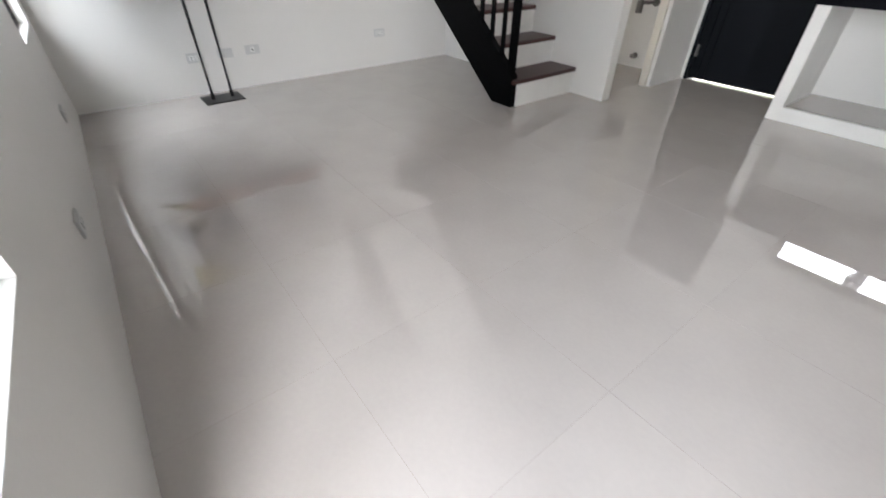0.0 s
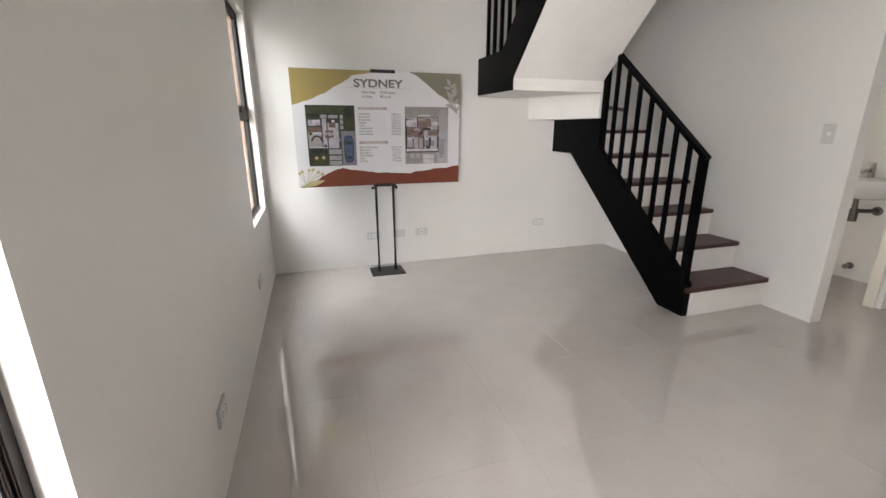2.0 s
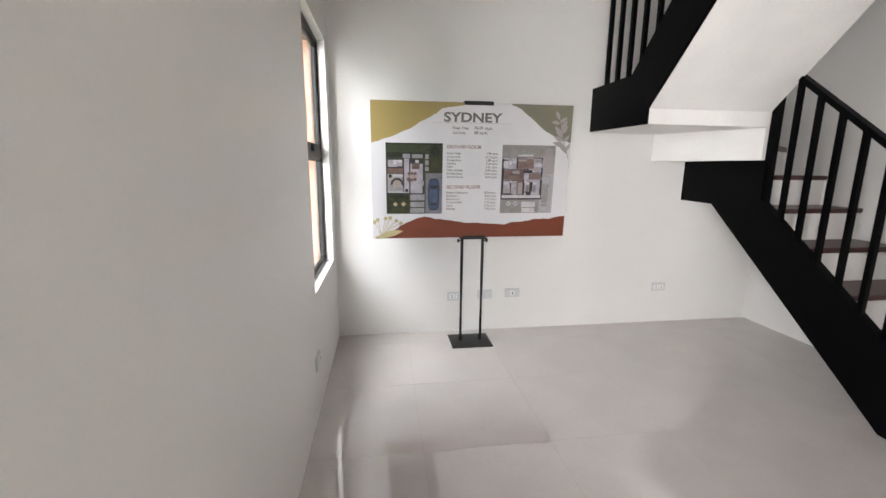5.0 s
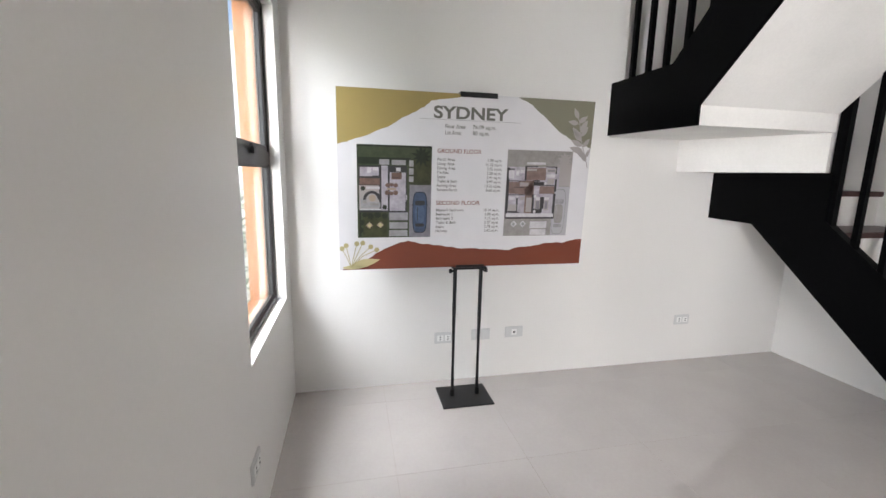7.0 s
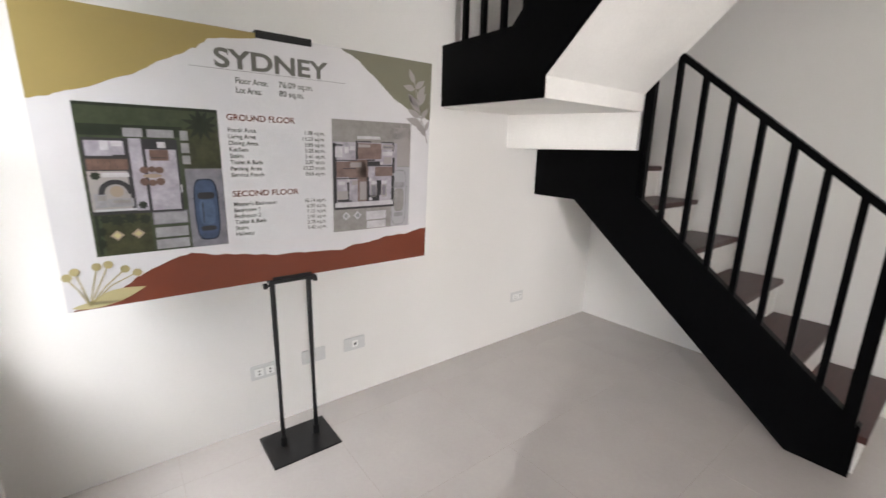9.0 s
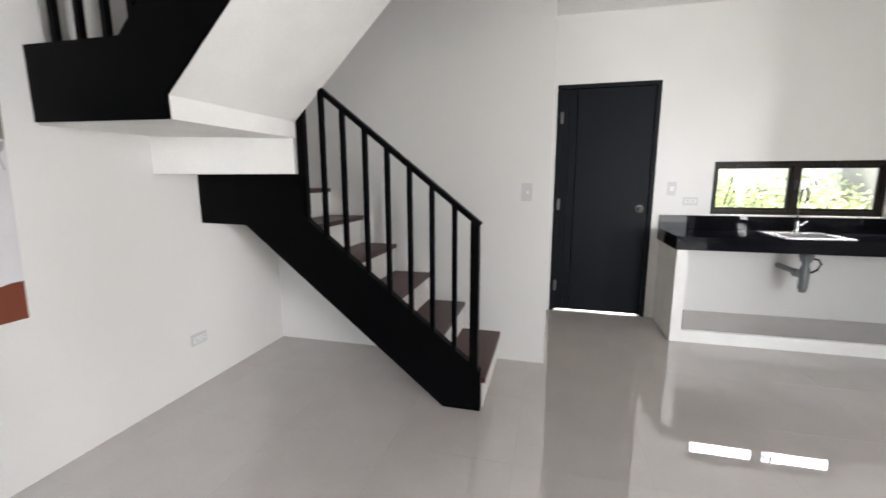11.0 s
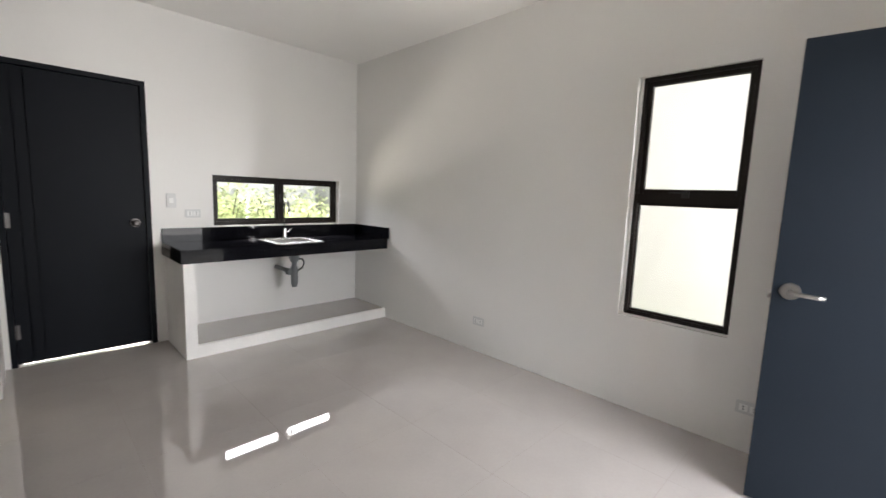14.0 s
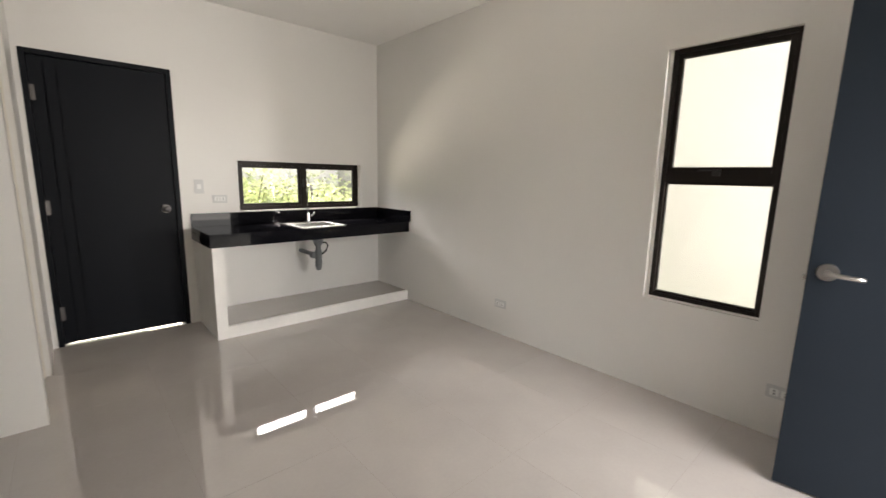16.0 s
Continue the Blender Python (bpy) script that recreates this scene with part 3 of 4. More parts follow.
SO = "white power sockets"
plate("power_socket", "x", 1, (0.0, 0.868, 0.279), 0.118, 0.07, "socket", "white twin socket behind the sign stand", SO)
plate("blank_plate", "x", 1, (0.0, 1.10, 0.286), 0.118, 0.07, "blank", "blank white cover plate behind the sign stand")
plate("aerial_socket", "x", 1, (0.0, 1.318, 0.29), 0.118, 0.07, "coax", "white aerial socket low on the wall")
plate("power_socket", "x", 1, (0.0, 2.55, 0.30), 0.118, 0.07, "socket", "white twin socket low on the wall near the stairs", SO)
plate("power_socket", "y", 1, (2.31, 0.0, 0.27), 0.118, 0.07, "socket", "white twin socket low on the front wall between windows", SO)
plate("power_socket", "y", 1, (1.0, 0.0, 0.285), 0.118, 0.07, "socket", "white twin socket low under the tall window", SO)
plate("light_switch", "y", -1, (1.922, YS0, 1.183), 0.07, 0.118, "button", "grey-white light switch plate with a small button on the stair partition")
plate("light_switch", "y", -1, (3.095, YN, 1.18), 0.07, 0.118, "switch", "white light switch beside the back door")
plate("power_socket", "y", -1, (3.25, YN, 1.073), 0.118, 0.07, "socket", "white twin socket above the counter", SO)
plate("power_socket", "x", -1, (XE, 2.755, 0.265), 0.118, 0.07, "socket", "white twin socket low on the side wall", SO)
plate("power_socket", "x", -1, (XE, 0.885, 0.245), 0.118, 0.07, "socket", "white twin socket behind the open entrance door", SO)


# ---- kitchen counter ----
def counter():
    X0, X1, Y0 = 3.028, XE, 4.043
    k = thing("kitchen_counter_base", (X0, Y0, 0), "white painted masonry counter base, open below, with raised plinth", "counter base")
    part("side_wall", box(B(), X0, X0 + 0.08, Y0, YN, 0, 0.734, 0.002), CONCRETE_WHITE, k)
    part("kerb", box(B(), X0 + 0.08, X1, Y0, Y0 + 0.03, 0, 0.098, 0.002), CONCRETE_WHITE, k)
    part("plinth_top", box(B(), X0 + 0.08, X1, Y0 + 0.03, YN, 0, 0.094), TILE, k, "beige tiled plinth top")
    t = thing("granite_worktop", (X0, Y0, 0.734), "polished black granite worktop with low upstands", "worktop")
    hx0, hx1, hy0, hy1 = 3.76, 4.15, 4.10, 4.42
    bm = B()
    xo, yo = 3.015, 4.03
    box(bm, xo, hx0, yo, YN, 0.80, 0.838, 0.0)
    box(bm, hx1, X1, yo, YN, 0.80, 0.838, 0.0)
    box(bm, hx0, hx1, yo, hy0, 0.80, 0.838, 0.0)
    box(bm, hx0, hx1, hy1, YN, 0.80, 0.838, 0.0)
    part("slab", bm, GRANITE, t)
    part("front_edge", box(B(), xo, X1, yo - 0.004, yo + 0.03, 0.735, 0.7995, 0.002), GRANITE, t)
    part("end_edge", box(B(), xo - 0.003, xo + 0.02, yo + 0.0305, YN, 0.735, 0.7995, 0.002), GRANITE, t)
    part("upstand", box(B(), xo, X1 - 0.022, YN - 0.02, YN, 0.8385, 0.952, 0.002), GRANITE, t)
    part("upstand", box(B(), X1 - 0.02, X1, yo - 0.03, YN, 0.8385, 0.952, 0.002), GRANITE, t)
    # sink
    s = thing("kitchen_sink", (3.95, 4.25, 0.84), "inset stainless steel sink in the black worktop", "sink")
    bm = B()
    rx0, rx1, ry0, ry1 = 3.735, 4.175, 4.07, 4.50
    bx0, bx1, by0, by1 = 3.79, 4.12, 4.11, 4.40
    for a in ((rx0, bx0, ry0, ry1), (bx1, rx1, ry0, ry1), (bx0, bx1, ry0, by0), (bx0, bx1, by1, ry1)):
        box(bm, a[0], a[1], a[2], a[3], 0.8385, 0.843)
    part("rim", bm, STEEL, s)
    bm = B()
    zb = 0.745
    box(bm, bx0 - 0.002, bx0, by0, by1, zb, 0.8385)
    box(bm, bx1, bx1 + 0.002, by0, by1, zb, 0.8385)
    box(bm, bx0, bx1, by0 - 0.002, by0, zb, 0.8385)
    box(bm, bx0, bx1, by1, by1 + 0.002, zb, 0.8385)
    box(bm, bx0 - 0.002, bx1 + 0.002, by0 - 0.002, by1 + 0.002, zb - 0.002, zb)
    part("bowl", bm, STEEL, s)
    cyl(bm := B(), (3.955, 4.255, zb), (3.955, 4.255, zb + 0.003), 0.04, 24)
    part("drain_cover", bm, CHROME, s)
    # tap
    f = thing("kitchen_tap", (3.98, 4.455, 0.843), "chrome swan-neck tap behind the sink", "tap")
    bm = B()
    cyl(bm, (3.98, 4.455, 0.843), (3.98, 4.455, 0.855), 0.026, 20)
    cyl(bm, (3.98, 4.455, 0.855), (3.98, 4.455, 0.935), 0.023, 20, 0.019)
    part("body", bm, CHROME, f)
    neck = [(3.98, 4.455, 0.92), (3.98, 4.455, 1.14)]
    neck += [(3.98, 4.407 + 0.048 * math.cos(radians(q)), 1.14 + 0.055 * math.sin(radians(q))) for q in range(15, 181, 15)]
    part("spout", tube(B(), neck + [(3.98, 4.357, 1.10)], 0.0105, 12), CHROME, f)
    part("nozzle", cyl(B(), (3.98, 4.357, 1.10), (3.98, 4.357, 1.075), 0.0135, 14), CHROME, f)
    part("handle", tube(B(), [(3.995, 4.455, 0.90), (4.015, 4.45, 0.905), (4.045, 4.445, 0.935)], 0.008, 10), CHROME, f)
    # trap
    p = thing("sink_trap", (4.0, 4.3, 0.40), "grey plastic bottle trap and hose below the sink", "sink trap")
    part("tailpiece", cyl(B(), (4.0, 4.30, 0.687), (4.0, 4.30, 0.55), 0.024, 16), PIPE, p)
    cyl(bm := B(), (4.0, 4.30, 0.687), (4.0, 4.30, 0.635), 0.05, 20, 0.035)
    part("strainer_nut", bm, PIPE, p)
    bm = B()
    cyl(bm, (4.0, 4.30, 0.59), (4.0, 4.30, 0.43), 0.032, 18)
    cyl(bm, (4.0, 4.30, 0.43), (4.0, 4.30, 0.395), 0.032, 18, 0.02)
    part("bottle", bm, PIPE, p)
    part("outlet_pipe", tube(B(), [(3.985, 4.31, 0.545), (3.972, 4.35, 0.545), (3.965, 4.40, 0.545), (3.965, YN, 0.545)], 0.021, 14), PIPE, p)
    cyl(bm := B(), (3.958, 4.29, 0.545), (3.945, 4.325, 0.545), 0.032, 18)
    part("coupling", bm, PIPE, p)
    part("hose", tube(B(), [(4.03, 4.30, 0.66), (4.08, 4.30, 0.655), (4.105, 4.31, 0.62), (4.09, 4.32, 0.57), (4.04, 4.31, 0.545)], 0.008, 10), SLOT, p, "thin black hose")


counter()


# ---- bathroom things ----
def bathroom():
    cx = 1.56
    b = thing("wash_basin", (cx, YN, 0.69), "small white ceramic basin on the bathroom wall", "wash basin")
    outline = []
    for k in range(21):
        a = math.pi + math.pi * k / 20
        outline.append((0.21 * math.cos(a), -0.12 + 0.24 * math.sin(a)))
    outline += [(0.21, 0.0), (-0.21, 0.0)]

    def ring(bm, sx, sy, z, oy=0.0):
        return [bm.verts.new((cx + x * sx, YN + min(0.0, y * sy + oy), z)) for x, y in outline]
    bm = B()
    rings = [ring(bm, 0.5, 0.5, 0.68), ring(bm, 0.8, 0.8, 0.70), ring(bm, 0.97, 0.97, 0.75), ring(bm, 1.0, 1.0, 0.80), ring(bm, 1.0, 1.0, 0.835), ring(bm, 0.98, 0.98, 0.842),
             ring(bm, 0.86, 0.72, 0.842, -0.055), ring(bm, 0.8, 0.68, 0.82, -0.06), ring(bm, 0.45, 0.4, 0.735, -0.1)]
    n = len(outline)
    bm.faces.new(rings[0][::-1])
    for A_, B_ in zip(rings, rings[1:]):
        for k in range(n):
            bm.faces.new((A_[k], A_[(k + 1) % n], B_[(k + 1) % n], B_[k])).smooth = True
    bm.faces.new(rings[-1])
    bmesh.ops.recalc_face_normals(bm, faces=bm.faces)
    part("basin", bm, CERAMIC, b)
    cyl(bm := B(), (cx, YN - 0.05, 0.842), (cx, YN - 0.05, 0.935), 0.02, 16)
    tube(bm, [(cx, YN - 0.05, 0.895), (cx, YN - 0.11, 0.90), (cx, YN - 0.16, 0.885)], 0.012, 10)
    box(bm, cx - 0.016, cx + 0.016, YN - 0.09, YN - 0.03, 0.945, 0.957, 0.003)
    cyl(bm, (cx, YN - 0.05, 0.935), (cx, YN - 0.05, 0.946), 0.017, 16)
    part("tap", bm, CHROME, b, "chrome basin tap")
    bm = B()
    cyl(bm, (cx, YN - 0.14, 0.685), (cx, YN - 0.14, 0.54), 0.016, 14)
    cyl(bm, (cx, YN - 0.14, 0.6), (cx, YN - 0.14, 0.5), 0.03, 16)
    tube(bm, [(cx, YN - 0.14, 0.585), (cx + 0.05, YN - 0.1, 0.585), (cx + 0.08, YN, 0.585)], 0.016, 10)
    cyl(bm, (cx + 0.08, YN - 0.012, 0.585), (cx + 0.08, YN, 0.585), 0.035, 18)
    part("waste_trap", bm, DULL, b, "dull metal waste trap")
    v = thing("stop_valve", (1.56, YN, 0.11), "small dull metal valve low on the bathroom wall", "valve")
    bm = B()
    cyl(bm, (1.56, YN, 0.11), (1.56, YN - 0.05, 0.11), 0.012, 12)
    cyl(bm, (1.56, YN, 0.11), (1.56, YN - 0.006, 0.11), 0.028, 18)
    part("valve_body", bm, DULL, v)
    part("valve_handle", cyl(B(), (1.56, YN - 0.05, 0.11), (1.56, YN - 0.065, 0.11), 0.02, 12), CHROME, v)


bathroom()


# ---- sign and stand ----
LEAN = math.atan2(0.042, 0.879)
SIGN = Matrix.Translation((0.226, 0.272, 0.769)) @ Matrix(((0, math.sin(LEAN), math.cos(LEAN), 0), (1, 0, 0, 0), (0, math.cos(LEAN), -math.sin(LEAN), 0), (0, 0, 0, 1)))


def sign():
    SW, SH = 1.33, 0.88
    s = thing("display_sign", SIGN, "printed white house-model board with floor plans, held upright on the stand", "sign")

    def sub(name, bm, mat, parent=s, label=""):
        ob = new(name, mesh_of(name, bm))
        ob.data.materials.append(mat)
        ob.parent = parent
        return tagged(ob, label)
    WHITE = ink("white", (0.62, 0.605, 0.615))
    sub("board", box(B(), 0, SW, 0, SH, -0.012, 0, 0.001), WHITE)
    inks = {
        "mustard": ink("mustard", (0.33, 0.25, 0.095)), "brown": ink("brown", (0.17, 0.045, 0.025)), "green": ink("olive", (0.185, 0.178, 0.128)),
        "cream": ink("cream", (0.47, 0.41, 0.22)), "rose": ink("rose_wood", (0.19, 0.13, 0.115), 0.2), "bud": ink("bud", (0.4, 0.34, 0.17)), "mauve": ink("mauve_grey", (0.33, 0.3, 0.29)), "text": ink("grey_text", (0.13, 0.125, 0.11)),
        "dark": ink("dark", (0.035, 0.033, 0.035)), "head": ink("head", (0.2, 0.07, 0.05)), "lawn": ink("lawn", (0.042, 0.043, 0.02), 0.3),
        "pave": ink("paving", (0.19, 0.18, 0.2), 0.16), "car": ink("car_blue", (0.05, 0.075, 0.13), 0.16), "floor": ink("pale_floor", (0.36, 0.33, 0.37), 0.2),
        "wood": ink("wood", (0.14, 0.085, 0.065), 0.2), "slab": ink("slab", (0.28, 0.27, 0.28), 0.16), "pale": ink("pale_grey", (0.26, 0.245, 0.23), 0.12), "white": ink("soft_white", (0.5, 0.48, 0.5), 0.15),
        "car2": ink("car_pale", (0.36, 0.35, 0.37)), "deep": ink("deep_green", (0.018, 0.024, 0.014), 0.16), "tan": ink("tan", (0.33, 0.26, 0.2)), "olive_ground": ink("olive_ground", (0.045, 0.055, 0.03), 0.2),
        "shade": ink("car_shade", (0.012, 0.018, 0.035)), "car_roof": ink("car_roof", (0.07, 0.105, 0.17), 0.2)}
    layer = [0]

    def flat(polys, mat, name, level, parent=s, label="", whole=False):
        if len(polys) > 1 and not whole:
            return [flat([p], mat, name, level, parent, label) for p in polys][-1]
        bm = B()
        for pts in polys:
            f = bm.faces.new([bm.verts.new((u, v, 0.0006 * level)) for u, v in pts])
            bm.normal_update()
            if f.normal.z < 0:
                f.normal_flip()
        bmesh.ops.triangulate(bm, faces=bm.faces)
        return sub(name, bm, inks[mat], parent, label)

    def ragged(pts, amount=0.006, n=6):
        out = []
        for (a, b), (c, d) in zip(pts, pts[1:]):
            for k in range(n):
                f = k / n
                out.append((a + (c - a) * f, b + (d - b) * f + amount * (noise.noise(Vector((a * 30 + f * 3, b * 17, 1.3))))))
        return out + [pts[-1]]

    def rect(u0, u1, v0, v1):
        return [(u0, v0), (u1, v0), (u1, v1), (u0, v1)]

    def disc(u, v, r, n=14, ru=None):
        return [(u + (ru or r) * math.cos(2 * math.pi * k / n), v + r * math.sin(2 * math.pi * k / n)) for k in range(n)]

    def stroke(pts, w):
        out = []
        for (a, b), (c, d) in zip(pts, pts[1:]):
            L = math.hypot(c - a, d - b) or 1
            px, py = -(d - b) / L * w / 2, (c - a) / L * w / 2
            out.append([(a + px, b + py), (a - px, b - py), (c - px, d - py), (c + px, d + py)])
        return out

    def leaf(u, v, length, angle, wide):
        a = radians(angle)
        out = []
        for side in (1, -1):
            rng = range(0, 9) if side == 1 else range(8, -1, -1)
            for k in rng:
                t = k / 8
                w = side * wide * math.sin(math.pi * t ** 0.8)
                if side == -1 and k in (0, 8):
                    continue
                out.append((u + math.cos(a) * length * t - math.sin(a) * w, v + math.sin(a) * length * t + math.cos(a) * w))
        return out
    E_ = 0.001
    must = [(E_, 0.621), (0.072, 0.642), (0.165, 0.676), (0.261, 0.72), (0.306, 0.753), (0.356, 0.778), (0.415, 0.808), (0.453, 0.841), (0.528, 0.85), (0.577, 0.858), (0.66, 0.879)]
    flat([ragged(must) + [(E_, 0.879)]], "mustard", "mustard_shape", 1, label="printed mustard corner shape")
    brown = [(0.012, E_), (0.043, 0.015), (0.097, 0.030), (0.144, 0.056), (0.191, 0.092), (0.287, 0.132), (0.341, 0.146), (0.415, 0.130), (0.508, 0.120), (0.607, 0.104), (0.733, 0.097), (0.899, 0.09), (0.959, 0.102), (1.022, 0.106), (1.111, 0.121), (1.204, 0.124), (1.284, 0.141), (1.329, 0.143)]
    flat([ragged(brown) + [(1.329, E_)]], "brown", "brown_shape", 1, label="printed red-brown hill shape")
    green = [(1.329, 0.64), (1.286, 0.655), (1.233, 0.669), (1.179, 0.698), (1.14, 0.716), (1.088, 0.759), (1.049, 0.791), (1.0, 0.826), (0.975, 0.848), (0.90, 0.879)]
    flat([ragged(green) + [(1.329, 0.879)]], "green", "olive_shape", 1, label="printed olive corner shape")
    # sprigs
    stems = []
    for u, v in ((0.005, 0.112), (0.032, 0.127), (0.085, 0.136), (0.114, 0.139), (0.154, 0.119), (0.184, 0.103)):
        stems += stroke([(0.055, 0.012), (0.055 + (u - 0.055) * 0.45, 0.07), (u + (0.004 if u < 0.01 else 0), v)], 0.0035)
    flat(stems, "bud", "sprig", 3, label="printed mustard sprig")
    flat([disc(max(u, 0.012), v, 0.0125) for u, v in ((0.012, 0.112), (0.032, 0.127), (0.085, 0.136), (0.114, 0.139), (0.154, 0.119), (0.184, 0.103))], "bud", "sprig_bud", 4)
    flat([leaf(0.055, 0.02, 0.15, 12, 0.021), leaf(0.01, 0.012, 0.13, 2, 0.011)], "cream", "sprig_leaf", 2, label="printed cream leaf")
    stalk = [(1.319, 0.537), (1.30, 0.60), (1.277, 0.65), (1.262, 0.71), (1.248, 0.774), (1.236, 0.80)]
    leaves = [leaf(1.24, 0.79, 0.06, 118, 0.013), leaf(1.245, 0.77, 0.06, 35, 0.013), leaf(1.243, 0.765, 0.06, 172, 0.013), leaf(1.265, 0.70, 0.065, 55, 0.013), leaf(1.262, 0.69, 0.075, 135, 0.014),
              leaf(1.275, 0.65, 0.075, 155, 0.014), leaf(1.28, 0.645, 0.06, 50, 0.012), leaf(1.30, 0.59, 0.06, 150, 0.012), leaf(1.302, 0.59, 0.055, 65, 0.01)]
    leaves += [leaf(1.285, 0.62, 0.085, 165, 0.017), leaf(1.268, 0.675, 0.09, 128, 0.018), leaf(1.258, 0.72, 0.075, 60, 0.016), leaf(1.308, 0.57, 0.075, 125, 0.014)]
    leaves = [[(min(u, 1.329), v) for u, v in p] for p in leaves]
    flat(stroke(stalk, 0.0045), "mauve", "sprig", 2, label="printed grey stalk")
    flat(leaves, "mauve", "sprig_leaf", 2, label="printed grey leaves")
    flat(stroke([(0.391, 0.754), (0.918, 0.754)], 0.0012), "text", "rule", 1)

    def plan(name, u0, u1, v0, v1, ground, pale, label, areas, marks):
        """A printed floor plan: areas are (ink, name, level, rectangles as fractions of the plan), marks are round or drawn signs (place, half width, half height)."""
        p = flat([rect(u0, u1, v0, v1)], ground, name, 1, label=label)
        W_, H_ = u1 - u0, v1 - v0
        for ink_name, what, level, rects in areas:
            flat([rect(u0 + a * W_, u0 + b * W_, v0 + c * H_, v0 + d * H_) for a, b, c, d in rects], ink_name, what, level, p)

        def at(a, b):
            return u0 + a * W_, v0 + b * H_
        for a, b, rx, ry in marks["chair"]:
            flat([disc(*at(a, b), ry, 12, rx)], "white" if pale else "wood", "chair_print", 8, p)
        for a, b, rx, ry in marks["table"]:
            flat([disc(*at(a, b), ry, 16, rx)], "tan", "table_print", 9, p)
        for a, b, rx, ry in marks["sofa"]:
            cu, cv = at(a, b)
            ring = []
            for k in range(12):
                t0, t1 = radians(-5 + 190 * k / 12), radians(-5 + 190 * (k + 1) / 12)
                ring.append([(cu + r * rx * math.cos(t), cv + r * ry * math.sin(t)) for r, t in ((0.66, t0), (1, t0), (1, t1), (0.66, t1))])
            flat(ring, "dark", "sofa_print", 8, p, whole=True)
        for a, b, rx, ry in marks["bush"]:
            cu, cv = at(a, b)
            flat([[(cu + rx * (0.8 + 0.35 * (k % 2)) * math.cos(math.pi * k / 7), cv + ry * (0.8 + 0.35 * (k % 2)) * math.sin(math.pi * k / 7)) for k in range(14)]], "deep", "shrub_print", 5, p)
        for a, b, rx, ry in marks["palm"]:
            cu, cv = at(a, b)
            fronds = [leaf(cu, cv, rx * (0.85 + 0.15 * (k % 2)), 33 * k, 0.0075) for k in range(11)]
            flat([[(min(u, u1 - 0.001), min(v, v1 - 0.001)) for u, v in f] for f in fronds], "mauve" if pale else "deep", "palm_print", 5, p, whole=True)
        for a, b, rx, ry in marks["dia"]:
            cu, cv = at(a, b)
            flat([[(cu - rx, cv), (cu, cv - ry), (cu + rx, cv), (cu, cv + ry)]], "white" if pale else "tan", "garden_slab", 5, p)
            flat([[(cu - rx * 0.6, cv), (cu, cv - ry * 0.6), (cu + rx * 0.6, cv), (cu, cv + ry * 0.6)]], "slab" if pale else "cream", "garden_slab", 6, p)
        for a, b, rx, ry in marks["car"]:
            cu, cv = at(a, b)

            def outline(fx, fy, dv=0.0, n=28):
                out = []
                for k in range(n):
                    c, s_ = math.cos(2 * math.pi * k / n), math.sin(2 * math.pi * k / n)
                    out.append((cu + fx * rx * math.copysign(abs(c) ** 0.45, c), cv + dv * ry + fy * ry * math.copysign(abs(s_) ** 0.6, s_)))
                return out
            body_ink, glass_ink = ("car2", "slab") if pale else ("car", "dark")
            flat([outline(1.06, 1.02)], "slab" if pale else "shade", "car_print", 4, p)
            flat([outline(0.96, 0.98)], body_ink, "car_print", 5, p)
            flat([outline(0.72, 0.11, 0.47), outline(0.66, 0.08, -0.62)], glass_ink, "car_window", 6, p)
            flat([outline(0.68, 0.42, -0.08)], "pale" if pale else "car_roof", "car_roof", 6, p)
            flat([rect(cu - 0.4 * rx, cu - 0.3 * rx, cv - 0.4 * ry, cv + 0.25 * ry), rect(cu - 1.14 * rx, cu - 0.92 * rx, cv + 0.37 * ry, cv + 0.41 * ry), rect(cu + 0.92 * rx, cu + 1.14 * rx, cv + 0.37 * ry, cv + 0.41 * ry)], glass_ink, "car_trim", 7, p)
